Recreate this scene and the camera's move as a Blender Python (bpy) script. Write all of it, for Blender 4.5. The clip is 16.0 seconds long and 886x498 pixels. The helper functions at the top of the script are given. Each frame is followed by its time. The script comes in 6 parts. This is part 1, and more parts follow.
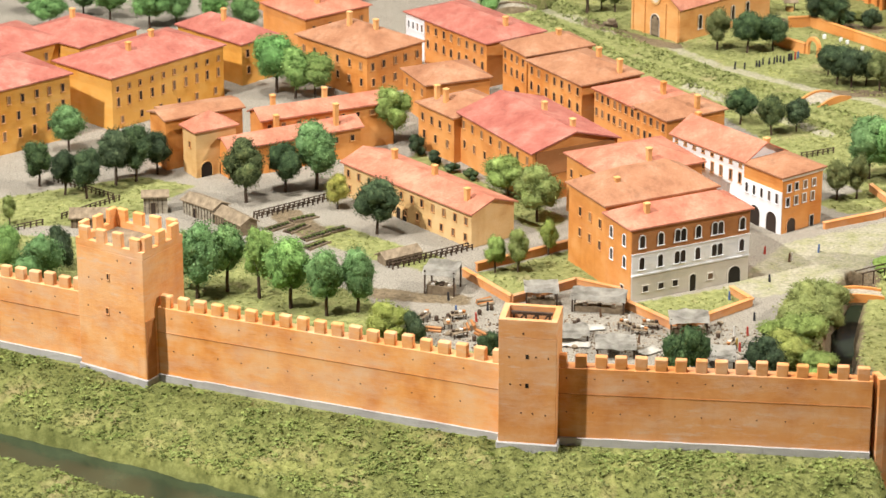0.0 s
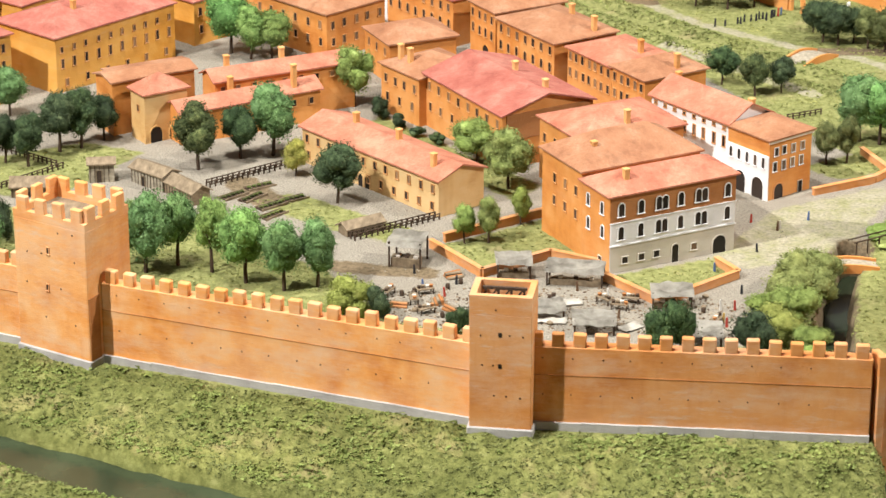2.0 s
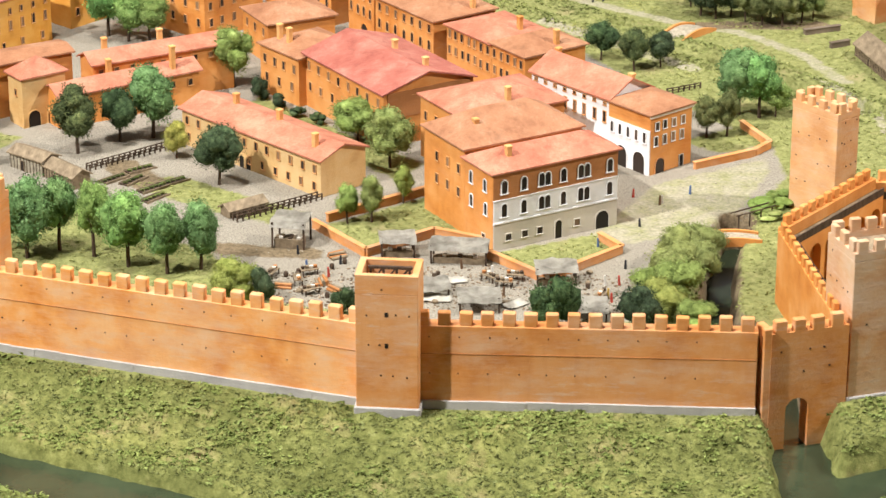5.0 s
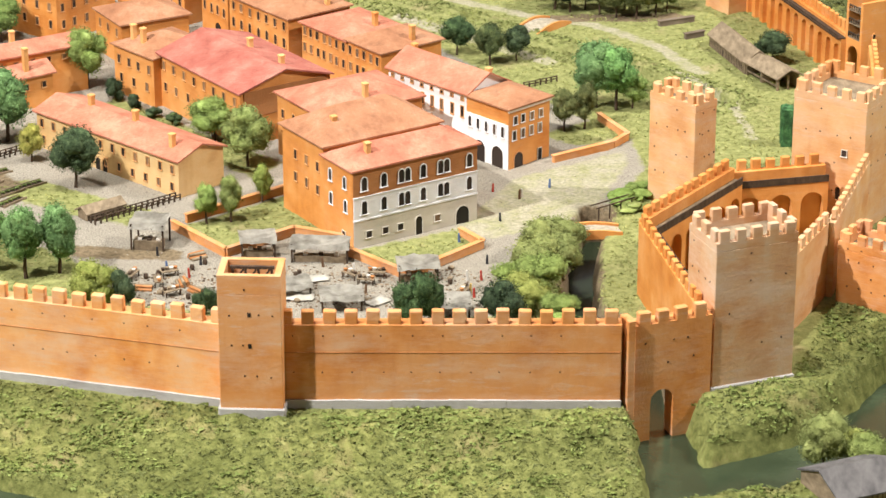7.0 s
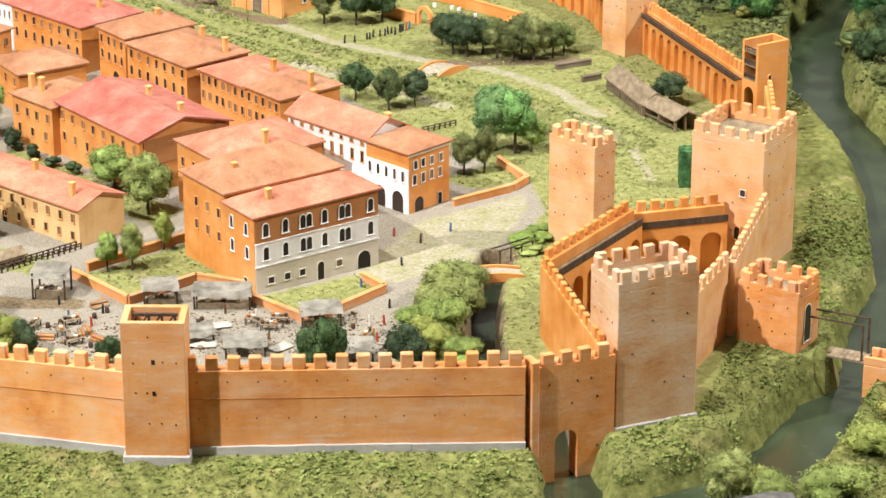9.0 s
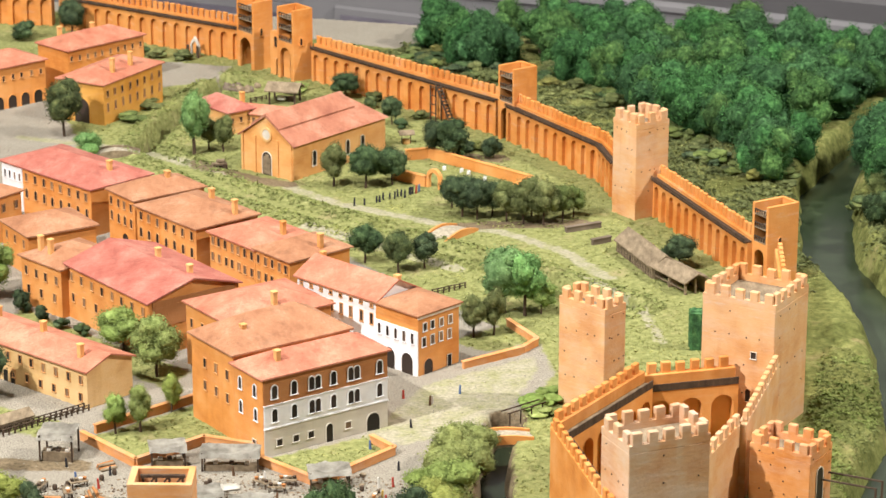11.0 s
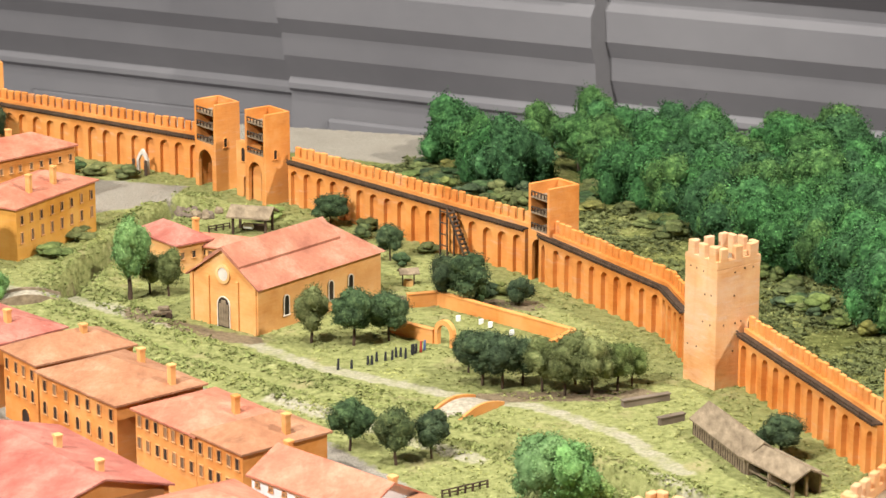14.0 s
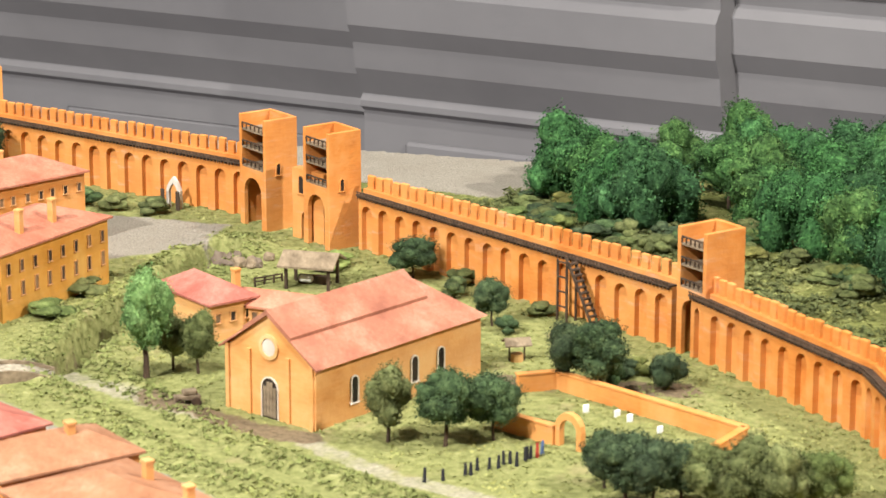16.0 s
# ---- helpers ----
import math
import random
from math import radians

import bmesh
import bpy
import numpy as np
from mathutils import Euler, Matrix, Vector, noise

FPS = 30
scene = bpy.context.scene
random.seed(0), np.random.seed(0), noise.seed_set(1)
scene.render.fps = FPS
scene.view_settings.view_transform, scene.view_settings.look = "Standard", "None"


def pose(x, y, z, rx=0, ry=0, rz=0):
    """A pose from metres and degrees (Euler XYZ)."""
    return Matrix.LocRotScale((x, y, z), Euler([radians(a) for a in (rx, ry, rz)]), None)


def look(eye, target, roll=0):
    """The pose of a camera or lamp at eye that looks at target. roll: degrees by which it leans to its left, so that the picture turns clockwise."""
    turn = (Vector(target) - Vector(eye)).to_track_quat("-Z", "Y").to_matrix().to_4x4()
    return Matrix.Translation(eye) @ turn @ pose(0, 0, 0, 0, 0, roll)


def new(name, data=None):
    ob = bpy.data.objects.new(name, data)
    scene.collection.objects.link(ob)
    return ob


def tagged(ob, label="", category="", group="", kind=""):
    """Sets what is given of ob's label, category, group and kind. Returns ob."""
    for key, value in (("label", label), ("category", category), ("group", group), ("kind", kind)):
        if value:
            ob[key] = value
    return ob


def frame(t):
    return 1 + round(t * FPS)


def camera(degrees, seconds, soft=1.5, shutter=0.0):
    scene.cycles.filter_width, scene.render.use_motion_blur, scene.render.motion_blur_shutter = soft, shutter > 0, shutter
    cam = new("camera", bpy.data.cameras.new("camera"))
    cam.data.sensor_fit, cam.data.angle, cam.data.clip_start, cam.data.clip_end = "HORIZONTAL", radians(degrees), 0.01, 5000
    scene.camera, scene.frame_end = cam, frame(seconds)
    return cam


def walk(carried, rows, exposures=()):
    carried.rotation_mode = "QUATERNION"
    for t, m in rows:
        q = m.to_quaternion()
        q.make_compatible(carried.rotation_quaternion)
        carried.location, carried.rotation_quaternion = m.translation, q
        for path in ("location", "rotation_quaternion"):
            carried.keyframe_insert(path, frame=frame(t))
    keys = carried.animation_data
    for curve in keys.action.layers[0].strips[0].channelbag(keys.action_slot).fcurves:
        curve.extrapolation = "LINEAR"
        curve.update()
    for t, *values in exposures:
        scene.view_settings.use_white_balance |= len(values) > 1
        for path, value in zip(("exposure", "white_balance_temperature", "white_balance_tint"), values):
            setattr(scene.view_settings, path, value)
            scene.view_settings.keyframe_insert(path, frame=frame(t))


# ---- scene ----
cam = camera(17.148, 16.0)
cam.data.dof.use_dof = True
cam.data.dof.focus_distance = 2.4
cam.data.dof.aperture_fstop = 36.0
# seconds, x, y, z, pitch, roll, yaw
ROWS = [
    (0.0, 0.0324, -0.2853, 0.9569, -21.164, -0.000, 6.478),
    (0.5, 0.0172, -0.1550, 0.9088, -21.407, -0.000, 6.325),
    (1.0, 0.0143, -0.1332, 0.9009, -21.563, -0.001, 6.148),
    (1.5, 0.0138, -0.1326, 0.9010, -21.702, -0.000, 5.958),
    (2.0, 0.0132, -0.1315, 0.9010, -21.849, -0.002, 5.710),
    (2.5, 0.0127, -0.1294, 0.9005, -21.982, 0.001, 5.592),
    (3.0, 0.0121, -0.1296, 0.9008, -22.076, -0.001, 5.340),
    (3.5, 0.0110, -0.1309, 0.9014, -22.108, 0.001, 4.804),
    (4.0, 0.0097, -0.1305, 0.9014, -22.177, 0.002, 4.247),
    (6.5, 0.0019, -0.1209, 0.8978, -22.339, 0.003, 0.891),
    (7.0, -0.0000, -0.1195, 0.8973, -22.345, 0.003, -0.000),
    (7.5, -0.0014, -0.1188, 0.8970, -22.346, 0.003, -0.677),
    (8.0, -0.0026, -0.1179, 0.8967, -22.331, 0.002, -1.287),
    (8.5, -0.0039, -0.1194, 0.8968, -22.151, 0.003, -1.850),
    (9.0, -0.0048, -0.1250, 0.8972, -21.429, -0.002, -2.181),
    (9.5, -0.0053, -0.1360, 0.8986, -20.419, -0.004, -2.227),
    (9.7, -0.0053, -0.1378, 0.8983, -20.078, -0.004, -2.201),
    (11.8, -0.0019, -0.0564, 0.8666, -17.206, 0.001, -1.924),
    (12.0, -0.0000, -0.0009, 0.8503, -16.984, 0.002, -1.923),
    (12.5, 0.0051, 0.1543, 0.8069, -16.451, 0.002, -1.881),
    (13.0, 0.0098, 0.3014, 0.7681, -16.084, 0.001, -1.858),
    (13.5, 0.0151, 0.4596, 0.7280, -15.775, 0.000, -1.882),
    (14.0, 0.0186, 0.6066, 0.6907, -15.630, -0.000, -1.759),
    (14.5, 0.0190, 0.7598, 0.6529, -15.477, -0.002, -1.431),
    (15.0, 0.0168, 0.9113, 0.6166, -15.321, -0.003, -1.053),
    (15.5, 0.0144, 1.0533, 0.5832, -15.184, -0.002, -0.782),
    (16.0, 0.0063, 1.1992, 0.5484, -15.098, -0.001, -0.302),
]
walk(cam, [(t, pose(x, y, z, 90 + p, r, w)) for t, x, y, z, p, r, w in ROWS],
     exposures=((0, -0.1), (7, -0.03), (9.5, 0.02), (12, -0.08), (13, -0.02), (14.5, 0.16), (16, 0.2)))

# ---- light ----
world = bpy.data.worlds.new("world")
scene.world = world
world.use_nodes = True
world.node_tree.nodes["Background"].inputs[0].default_value = (0.62, 0.66, 0.74, 1)
world.node_tree.nodes["Background"].inputs[1].default_value = 0.02
scene.view_settings.exposure = 0.0


def lamp(name, eye, target, size, watts, colour):
    data = bpy.data.lights.new(name, "AREA")
    data.shape, data.size, data.energy, data.color = "DISK", size, watts, colour
    ob = new(name, data)
    ob.matrix_world = look(eye, target)
    return tagged(ob, "unseen museum lamp above the model, key or fill", "lamp", kind="structure")


lamp("key_spotlight", (-2.3, 0.30, 2.9), (0.0, 2.5, 0.0), 0.12, 258, (1.0, 0.98, 0.95))
lamp("second_spotlight", (2.6, 1.95, 2.7), (0.1, 2.6, 0.0), 0.12, 146, (1.0, 0.965, 0.90))
# Unseen extra lamp, added to brighten the far half of the model.
lamp("rear_spotlight", (-0.6, 1.6, 3.3), (0.1, 3.05, 0.0), 0.12, 118, (1.0, 0.985, 0.94))
# Broad cool fill, added to soften shadows; no such fitting is visible.
lamp("ceiling_light", (0.2, 2.6, 3.4), (0.1, 2.7, 0.0), 1.6, 2.0, (0.88, 0.94, 1.0))

# ---- materials ----


def material(name, build, rough=0.8, bump=0.0, bump_scale=400, metal=0.0, spec=0.25):
    """A node material: build(nodes helper) gives the colour socket."""
    m = bpy.data.materials.new(name)
    m.use_nodes = True
    nt = m.node_tree
    b = nt.nodes["Principled BSDF"]
    b.inputs["Roughness"].default_value = rough
    b.inputs["Metallic"].default_value = metal
    b.inputs["Specular IOR Level"].default_value = spec
    k = Kit(nt)
    out = build(k)
    if isinstance(out, tuple):
        b.inputs["Base Color"].default_value = (*out, 1)
    else:
        nt.links.new(out, b.inputs["Base Color"])
    if bump:
        n = k.noise(bump_scale, 5, 0.6)
        bp = nt.nodes.new("ShaderNodeBump")
        bp.inputs["Strength"].default_value = bump
        bp.inputs["Distance"].default_value = 0.0012
        nt.links.new(n, bp.inputs["Height"])
        nt.links.new(bp.outputs[0], b.inputs["Normal"])
    return m


class Kit:
    """Short ways to wire colour nodes."""

    def __init__(self, nt):
        self.nt = nt
        self.tc = nt.nodes.new("ShaderNodeTexCoord")
        self.geo = nt.nodes.new("ShaderNodeNewGeometry")

    def space(self, stretch=None, local=False):
        src = self.tc.outputs["Object"] if local else self.geo.outputs["Position"]
        if stretch is None:
            return src
        mp = self.nt.nodes.new("ShaderNodeMapping")
        mp.inputs["Scale"].default_value = stretch
        self.nt.links.new(src, mp.inputs["Vector"])
        return mp.outputs[0]

    def noise(self, scale, detail=4, rough=0.55, stretch=None, local=False):
        n = self.nt.nodes.new("ShaderNodeTexNoise")
        n.inputs["Scale"].default_value = scale
        n.inputs["Detail"].default_value = detail
        n.inputs["Roughness"].default_value = rough
        self.nt.links.new(self.space(stretch, local), n.inputs["Vector"])
        return n.outputs["Fac"]

    def ramp(self, fac, *stops):
        r = self.nt.nodes.new("ShaderNodeValToRGB")
        e = r.color_ramp.elements
        while len(e) < len(stops):
            e.new(0.5)
        for el, (p, c) in zip(e, stops):
            el.position, el.color = p, (*c, 1)
        self.nt.links.new(fac, r.inputs[0])
        return r.outputs[0]

    def mix(self, fac, a, b, mode="MIX"):
        m = self.nt.nodes.new("ShaderNodeMix")
        m.data_type, m.blend_type = "RGBA", mode
        for sock, v in ((m.inputs[0], fac), (m.inputs[6], a), (m.inputs[7], b)):
            if isinstance(v, (int, float)):
                sock.default_value = v
            elif isinstance(v, tuple):
                sock.default_value = (*v, 1)
            else:
                self.nt.links.new(v, sock)
        return m.outputs[2]

    def step(self, fac, lo, hi):
        m = self.nt.nodes.new("ShaderNodeMapRange")
        m.inputs[1].default_value, m.inputs[2].default_value = lo, hi
        self.nt.links.new(fac, m.inputs[0])
        return m.outputs[0]

    def math(self, op, a, b=0.0):
        m = self.nt.nodes.new("ShaderNodeMath")
        m.operation = op
        for s, v in ((m.inputs[0], a), (m.inputs[1], b)):
            if isinstance(v, (int, float)):
                s.default_value = v
            else:
                self.nt.links.new(v, s)
        return m.outputs[0]

    def random(self):
        return self.nt.nodes.new("ShaderNodeObjectInfo").outputs["Random"]

    def island(self):
        return self.geo.outputs["Random Per Island"]

    def attr(self, name):
        a = self.nt.nodes.new("ShaderNodeAttribute")
        a.attribute_name = name
        return a.outputs["Fac"]


def painted(dark, mid, light, grey=0.25):
    """Brushed paint over card: broad blotches, level brush strokes, pale scuffs."""
    def build(k):
        blot = k.ramp(k.noise(38, 4), (0.3, dark), (0.52, mid), (0.75, light))
        zone = k.step(k.noise(9, 3, 0.5, (1, 1, 1.6)), 0.38, 0.66)
        blot = k.mix(k.math("MULTIPLY", zone, 0.6), blot, light)
        stroke = k.step(k.noise(90, 4, 0.6, (1, 1, 7)), 0.35, 0.75)
        c = k.mix(k.math("MULTIPLY", stroke, 0.3), blot, light)
        drip = k.step(k.noise(120, 3, 0.5, (1, 1, 0.12)), 0.58, 0.8)
        c = k.mix(k.math("MULTIPLY", drip, 0.3), c, dark)
        scuff = k.step(k.noise(42, 6, 0.7, (1, 1, 5)), 0.54, 0.72)
        c = k.mix(k.math("MULTIPLY", k.math("MULTIPLY", scuff, zone), grey), c, (0.58, 0.48, 0.41))
        if grey < 0.6:
            return c
        wash = k.step(k.noise(17, 7, 0.72, (1, 1, 3.0)), 0.46, 0.68)
        c = k.mix(k.math("MULTIPLY", wash, 0.7 * grey), c, (0.63, 0.455, 0.335))
        rust = k.step(k.noise(21, 5, 0.65, (1, 1, 2.2)), 0.56, 0.76)
        c = k.mix(k.math("MULTIPLY", rust, 0.32), c, dark)
        scratch = k.step(k.noise(26, 6, 0.8, (1, 1, 16)), 0.64, 0.7)
        return k.mix(k.math("MULTIPLY", scratch, 0.6 if grey > 0.9 else 0.28), c, tuple(0.4 * v for v in dark))
    return build


def tiled(dark, mid, light):
    """Painted roof sheet with faint rows and worn edges."""
    def build(k):
        blot = k.ramp(k.noise(34, 8, 0.72), (0.32, dark), (0.5, mid), (0.68, light))
        fine = k.step(k.noise(420, 3, 0.6), 0.4, 0.75)
        c = k.mix(k.math("MULTIPLY", fine, 0.35), blot, dark)
        soot = k.step(k.noise(60, 8, 0.78), 0.52, 0.66)
        c = k.mix(k.math("MULTIPLY", soot, 0.4), c, tuple(0.5 * v for v in dark))
        streak = k.step(k.noise(110, 5, 0.7, (1, 0.18, 1)), 0.55, 0.72)
        c = k.mix(k.math("MULTIPLY", streak, 0.3), c, tuple(0.7 * v for v in dark))
        worn = k.step(k.noise(95, 7, 0.8), 0.57, 0.68)
        return k.mix(k.math("MULTIPLY", worn, 0.4), c, light)
    return build


TOWN_ORANGE = material("deep_orange_wall_paint", painted((0.45, 0.13, 0.02), (0.60, 0.21, 0.04), (0.68, 0.32, 0.105), 0.45), 0.62, 0.3, 420)
ORANGE = material("orange_paint", painted((0.46, 0.145, 0.025), (0.61, 0.235, 0.05), (0.70, 0.34, 0.12)), 0.62, 0.25, 500)
BRICK = material("brick_orange_paint", painted((0.46, 0.145, 0.028), (0.60, 0.235, 0.062), (0.66, 0.33, 0.14), 0.65), 0.6, 0.3, 420)
RAMPART = material("rampart_paint", painted((0.58, 0.18, 0.028), (0.74, 0.305, 0.075), (0.76, 0.45, 0.23), 0.75), 0.6, 0.3, 350)
STREAKED = material("streaked_grey_orange_paint", painted((0.46, 0.18, 0.055), (0.57, 0.29, 0.125), (0.57, 0.42, 0.29), 1.0), 0.6, 0.3, 350)
PALE_TOWER = material("pale_tower_paint", painted((0.50, 0.185, 0.045), (0.63, 0.295, 0.105), (0.68, 0.44, 0.24), 0.7), 0.6, 0.3, 350)
SAND_WALL = material("sandy_yellow_paint", painted((0.50, 0.26, 0.08), (0.64, 0.39, 0.155), (0.70, 0.5, 0.26), 0.2), 0.65, 0.25, 500)
CHURCH = material("church_orange_paint", painted((0.52, 0.205, 0.05), (0.65, 0.305, 0.092), (0.71, 0.43, 0.19), 0.25), 0.65, 0.25, 500)
YELLOW = material("ochre_yellow_paint", painted((0.46, 0.18, 0.02), (0.61, 0.27, 0.04), (0.68, 0.38, 0.1), 0.2), 0.65, 0.25, 500)
WHITE = material("white_plaster", painted((0.58, 0.58, 0.59), (0.72, 0.72, 0.73), (0.82, 0.82, 0.82), 0.1), 0.75, 0.25, 600)
GREY_PLASTER = material("grey_stone_plaster", painted((0.44, 0.40, 0.34), (0.55, 0.50, 0.43), (0.64, 0.59, 0.52), 0.1), 0.75, 0.25, 600)
UMBER = material("brown_brick_paint", painted((0.26, 0.1, 0.03), (0.37, 0.15, 0.05), (0.46, 0.21, 0.08), 0.2), 0.7, 0.3, 500)
RED_ROOF = material("crimson_roof_paint", tiled((0.30, 0.085, 0.062), (0.40, 0.135, 0.10), (0.49, 0.235, 0.175)), 0.6, 0.6, 450)
BROWN_ROOF = material("brown_roof_paint", tiled((0.26, 0.11, 0.055), (0.37, 0.175, 0.092), (0.45, 0.25, 0.15)), 0.65, 0.6, 450)
CORAL_ROOF = material("coral_roof_paint", tiled((0.36, 0.115, 0.068), (0.47, 0.18, 0.11), (0.55, 0.275, 0.18)), 0.6, 0.6, 450)
FADED_ROOF = material("faded_pink_roof_paint", tiled((0.29, 0.105, 0.065), (0.41, 0.165, 0.10), (0.50, 0.26, 0.175)), 0.65, 0.6, 450)
FOOTING = material("grey_footing_stone", painted((0.27, 0.25, 0.235), (0.37, 0.35, 0.335), (0.47, 0.45, 0.43), 0.2), 0.85, 0.5, 500)
EARTH = material("dark_field_stone", painted((0.07, 0.05, 0.035), (0.13, 0.098, 0.07), (0.21, 0.165, 0.125), 0.1), 0.9, 0.6, 300)
# Near-black colour that paints the shade inside openings and holes.
HOLE_SHADE = material("dark_opening_shade", lambda k: k.ramp(k.random(), (0.0, (0.012, 0.01, 0.009)), (1.0, (0.045, 0.032, 0.026))), 0.4)
SHUTTER = material("brown_shutter_or_dark_window", lambda k: k.ramp(k.random(), (0.0, (0.012, 0.01, 0.009)), (0.45, (0.05, 0.035, 0.027)), (0.6, (0.15, 0.095, 0.06)), (1.0, (0.30, 0.18, 0.095))), 0.6)
SILL = material("ochre_window_trim", lambda k: k.ramp(k.noise(300), (0.3, (0.48, 0.22, 0.075)), (0.7, (0.62, 0.34, 0.15))), 0.7)
TRIM = material("pale_window_trim", lambda k: k.ramp(k.noise(300), (0.3, (0.55, 0.46, 0.36)), (0.7, (0.72, 0.66, 0.58))), 0.7)
TIMBER = material("dark_stained_timber", lambda k: k.ramp(k.noise(260, 4, 0.6, (1, 1, 0.3)), (0.3, (0.035, 0.022, 0.015)), (0.7, (0.10, 0.065, 0.042))), 0.75, 0.3)
PLANK = material("weathered_plank", lambda k: k.ramp(k.noise(200, 5, 0.6, (1, 0.4, 1)), (0.3, (0.13, 0.095, 0.06)), (0.7, (0.30, 0.23, 0.15))), 0.85, 0.4)
CLOTH = material("white_awning_cloth", lambda k: k.ramp(k.noise(90, 5), (0.3, (0.22, 0.20, 0.165)), (0.65, (0.48, 0.45, 0.39))), 0.9, 0.4, 300)
TABLE = material("table_edge_wood", lambda k: k.ramp(k.noise(8, 4, 0.6, (1, 6, 6)), (0.3, (0.16, 0.1, 0.06)), (0.7, (0.28, 0.19, 0.12))), 0.5)


def marble(k):
    broad = k.ramp(k.noise(2.2, 5, 0.6), (0.3, (0.170, 0.163, 0.170)), (0.7, (0.230, 0.221, 0.226)))
    vein = k.step(k.noise(6, 6, 0.7, (1, 1, 3)), 0.55, 0.8)
    return k.mix(k.math("MULTIPLY", vein, 0.3), broad, (0.15, 0.148, 0.16))


STONE = material("grey_hall_stone", marble, 0.5, 0.1, 40)
# Plaster of the unseen hall sides; its tone sets the bounce light.
HALL = material("hall_bounce_plaster", lambda k: k.ramp(k.noise(3), (0.3, (0.27, 0.26, 0.25)), (0.7, (0.34, 0.33, 0.32))), 0.9)
GRAIN = material("grey_gravel_grains", lambda k: k.ramp(k.island(), (0.0, (0.13, 0.11, 0.085)), (0.6, (0.26, 0.23, 0.185)), (1.0, (0.40, 0.365, 0.31))), 0.9)
SCRAP = material("brown_market_scraps", lambda k: k.ramp(k.island(), (0.0, (0.07, 0.045, 0.03)), (0.7, (0.19, 0.13, 0.08)), (1.0, (0.34, 0.27, 0.19))), 0.9)
DECK = material("sandy_bridge_deck", lambda k: k.ramp(k.noise(300, 4), (0.3, (0.22, 0.19, 0.14)), (0.7, (0.42, 0.37, 0.28))), 0.95, 0.4)
DARK_PANEL = material("dark_stone_panel", lambda k: k.ramp(k.noise(9, 5), (0.3, (0.10, 0.09, 0.11)), (0.7, (0.19, 0.17, 0.2))), 0.4)


def leaf(dark, mid, light, low=0.62):
    def build(k):
        c = k.ramp(k.noise(170, 5, 0.65), (0.25, dark), (0.5, mid), (0.75, light))
        lump = k.ramp(k.island(), (0.0, (low, low, low)), (1.0, (1.0, 1.0, 0.98)))
        hue = k.ramp(k.random(), (0.0, (0.75, 0.8, 0.8)), (0.35, (1.0, 1.0, 1.0)), (0.7, (0.95, 1.16, 0.9)), (1.0, (1.35, 1.1, 0.85)))
        drift = k.ramp(k.noise(16, 3, 0.55), (0.32, (0.66, 0.68, 0.62)), (0.52, (1.0, 1.0, 1.0)), (0.7, (1.24, 1.18, 1.12)))
        c = k.mix(1.0, c, drift, "MULTIPLY")
        return k.mix(1.0, k.mix(1.0, c, lump, "MULTIPLY"), hue, "MULTIPLY")
    return build


LEAF = {
    "green": material("mid_green_flock", leaf((0.055, 0.12, 0.035), (0.185, 0.325, 0.115), (0.37, 0.56, 0.25), 0.5), 0.95, 0.8, 1300),
    "dark": material("dark_green_flock", leaf((0.014, 0.024, 0.012), (0.07, 0.105, 0.05), (0.20, 0.25, 0.125), 0.5), 0.95, 0.8, 1300),
    "lime": material("yellow_green_flock", leaf((0.11, 0.145, 0.035), (0.265, 0.32, 0.095), (0.45, 0.50, 0.20)), 0.95, 0.8, 1300),
    "olive": material("olive_green_flock", leaf((0.055, 0.068, 0.024), (0.15, 0.17, 0.06), (0.30, 0.315, 0.13)), 0.95, 0.8, 1300),
    "hedge": material("hedge_green_flock", leaf((0.12, 0.14, 0.042), (0.265, 0.295, 0.095), (0.41, 0.44, 0.165), 0.75), 0.95, 0.8, 1300),
    "forest": material("forest_green_flock", leaf((0.010, 0.032, 0.012), (0.052, 0.14, 0.05), (0.18, 0.38, 0.145), 0.5), 0.95, 0.8, 1300),
}


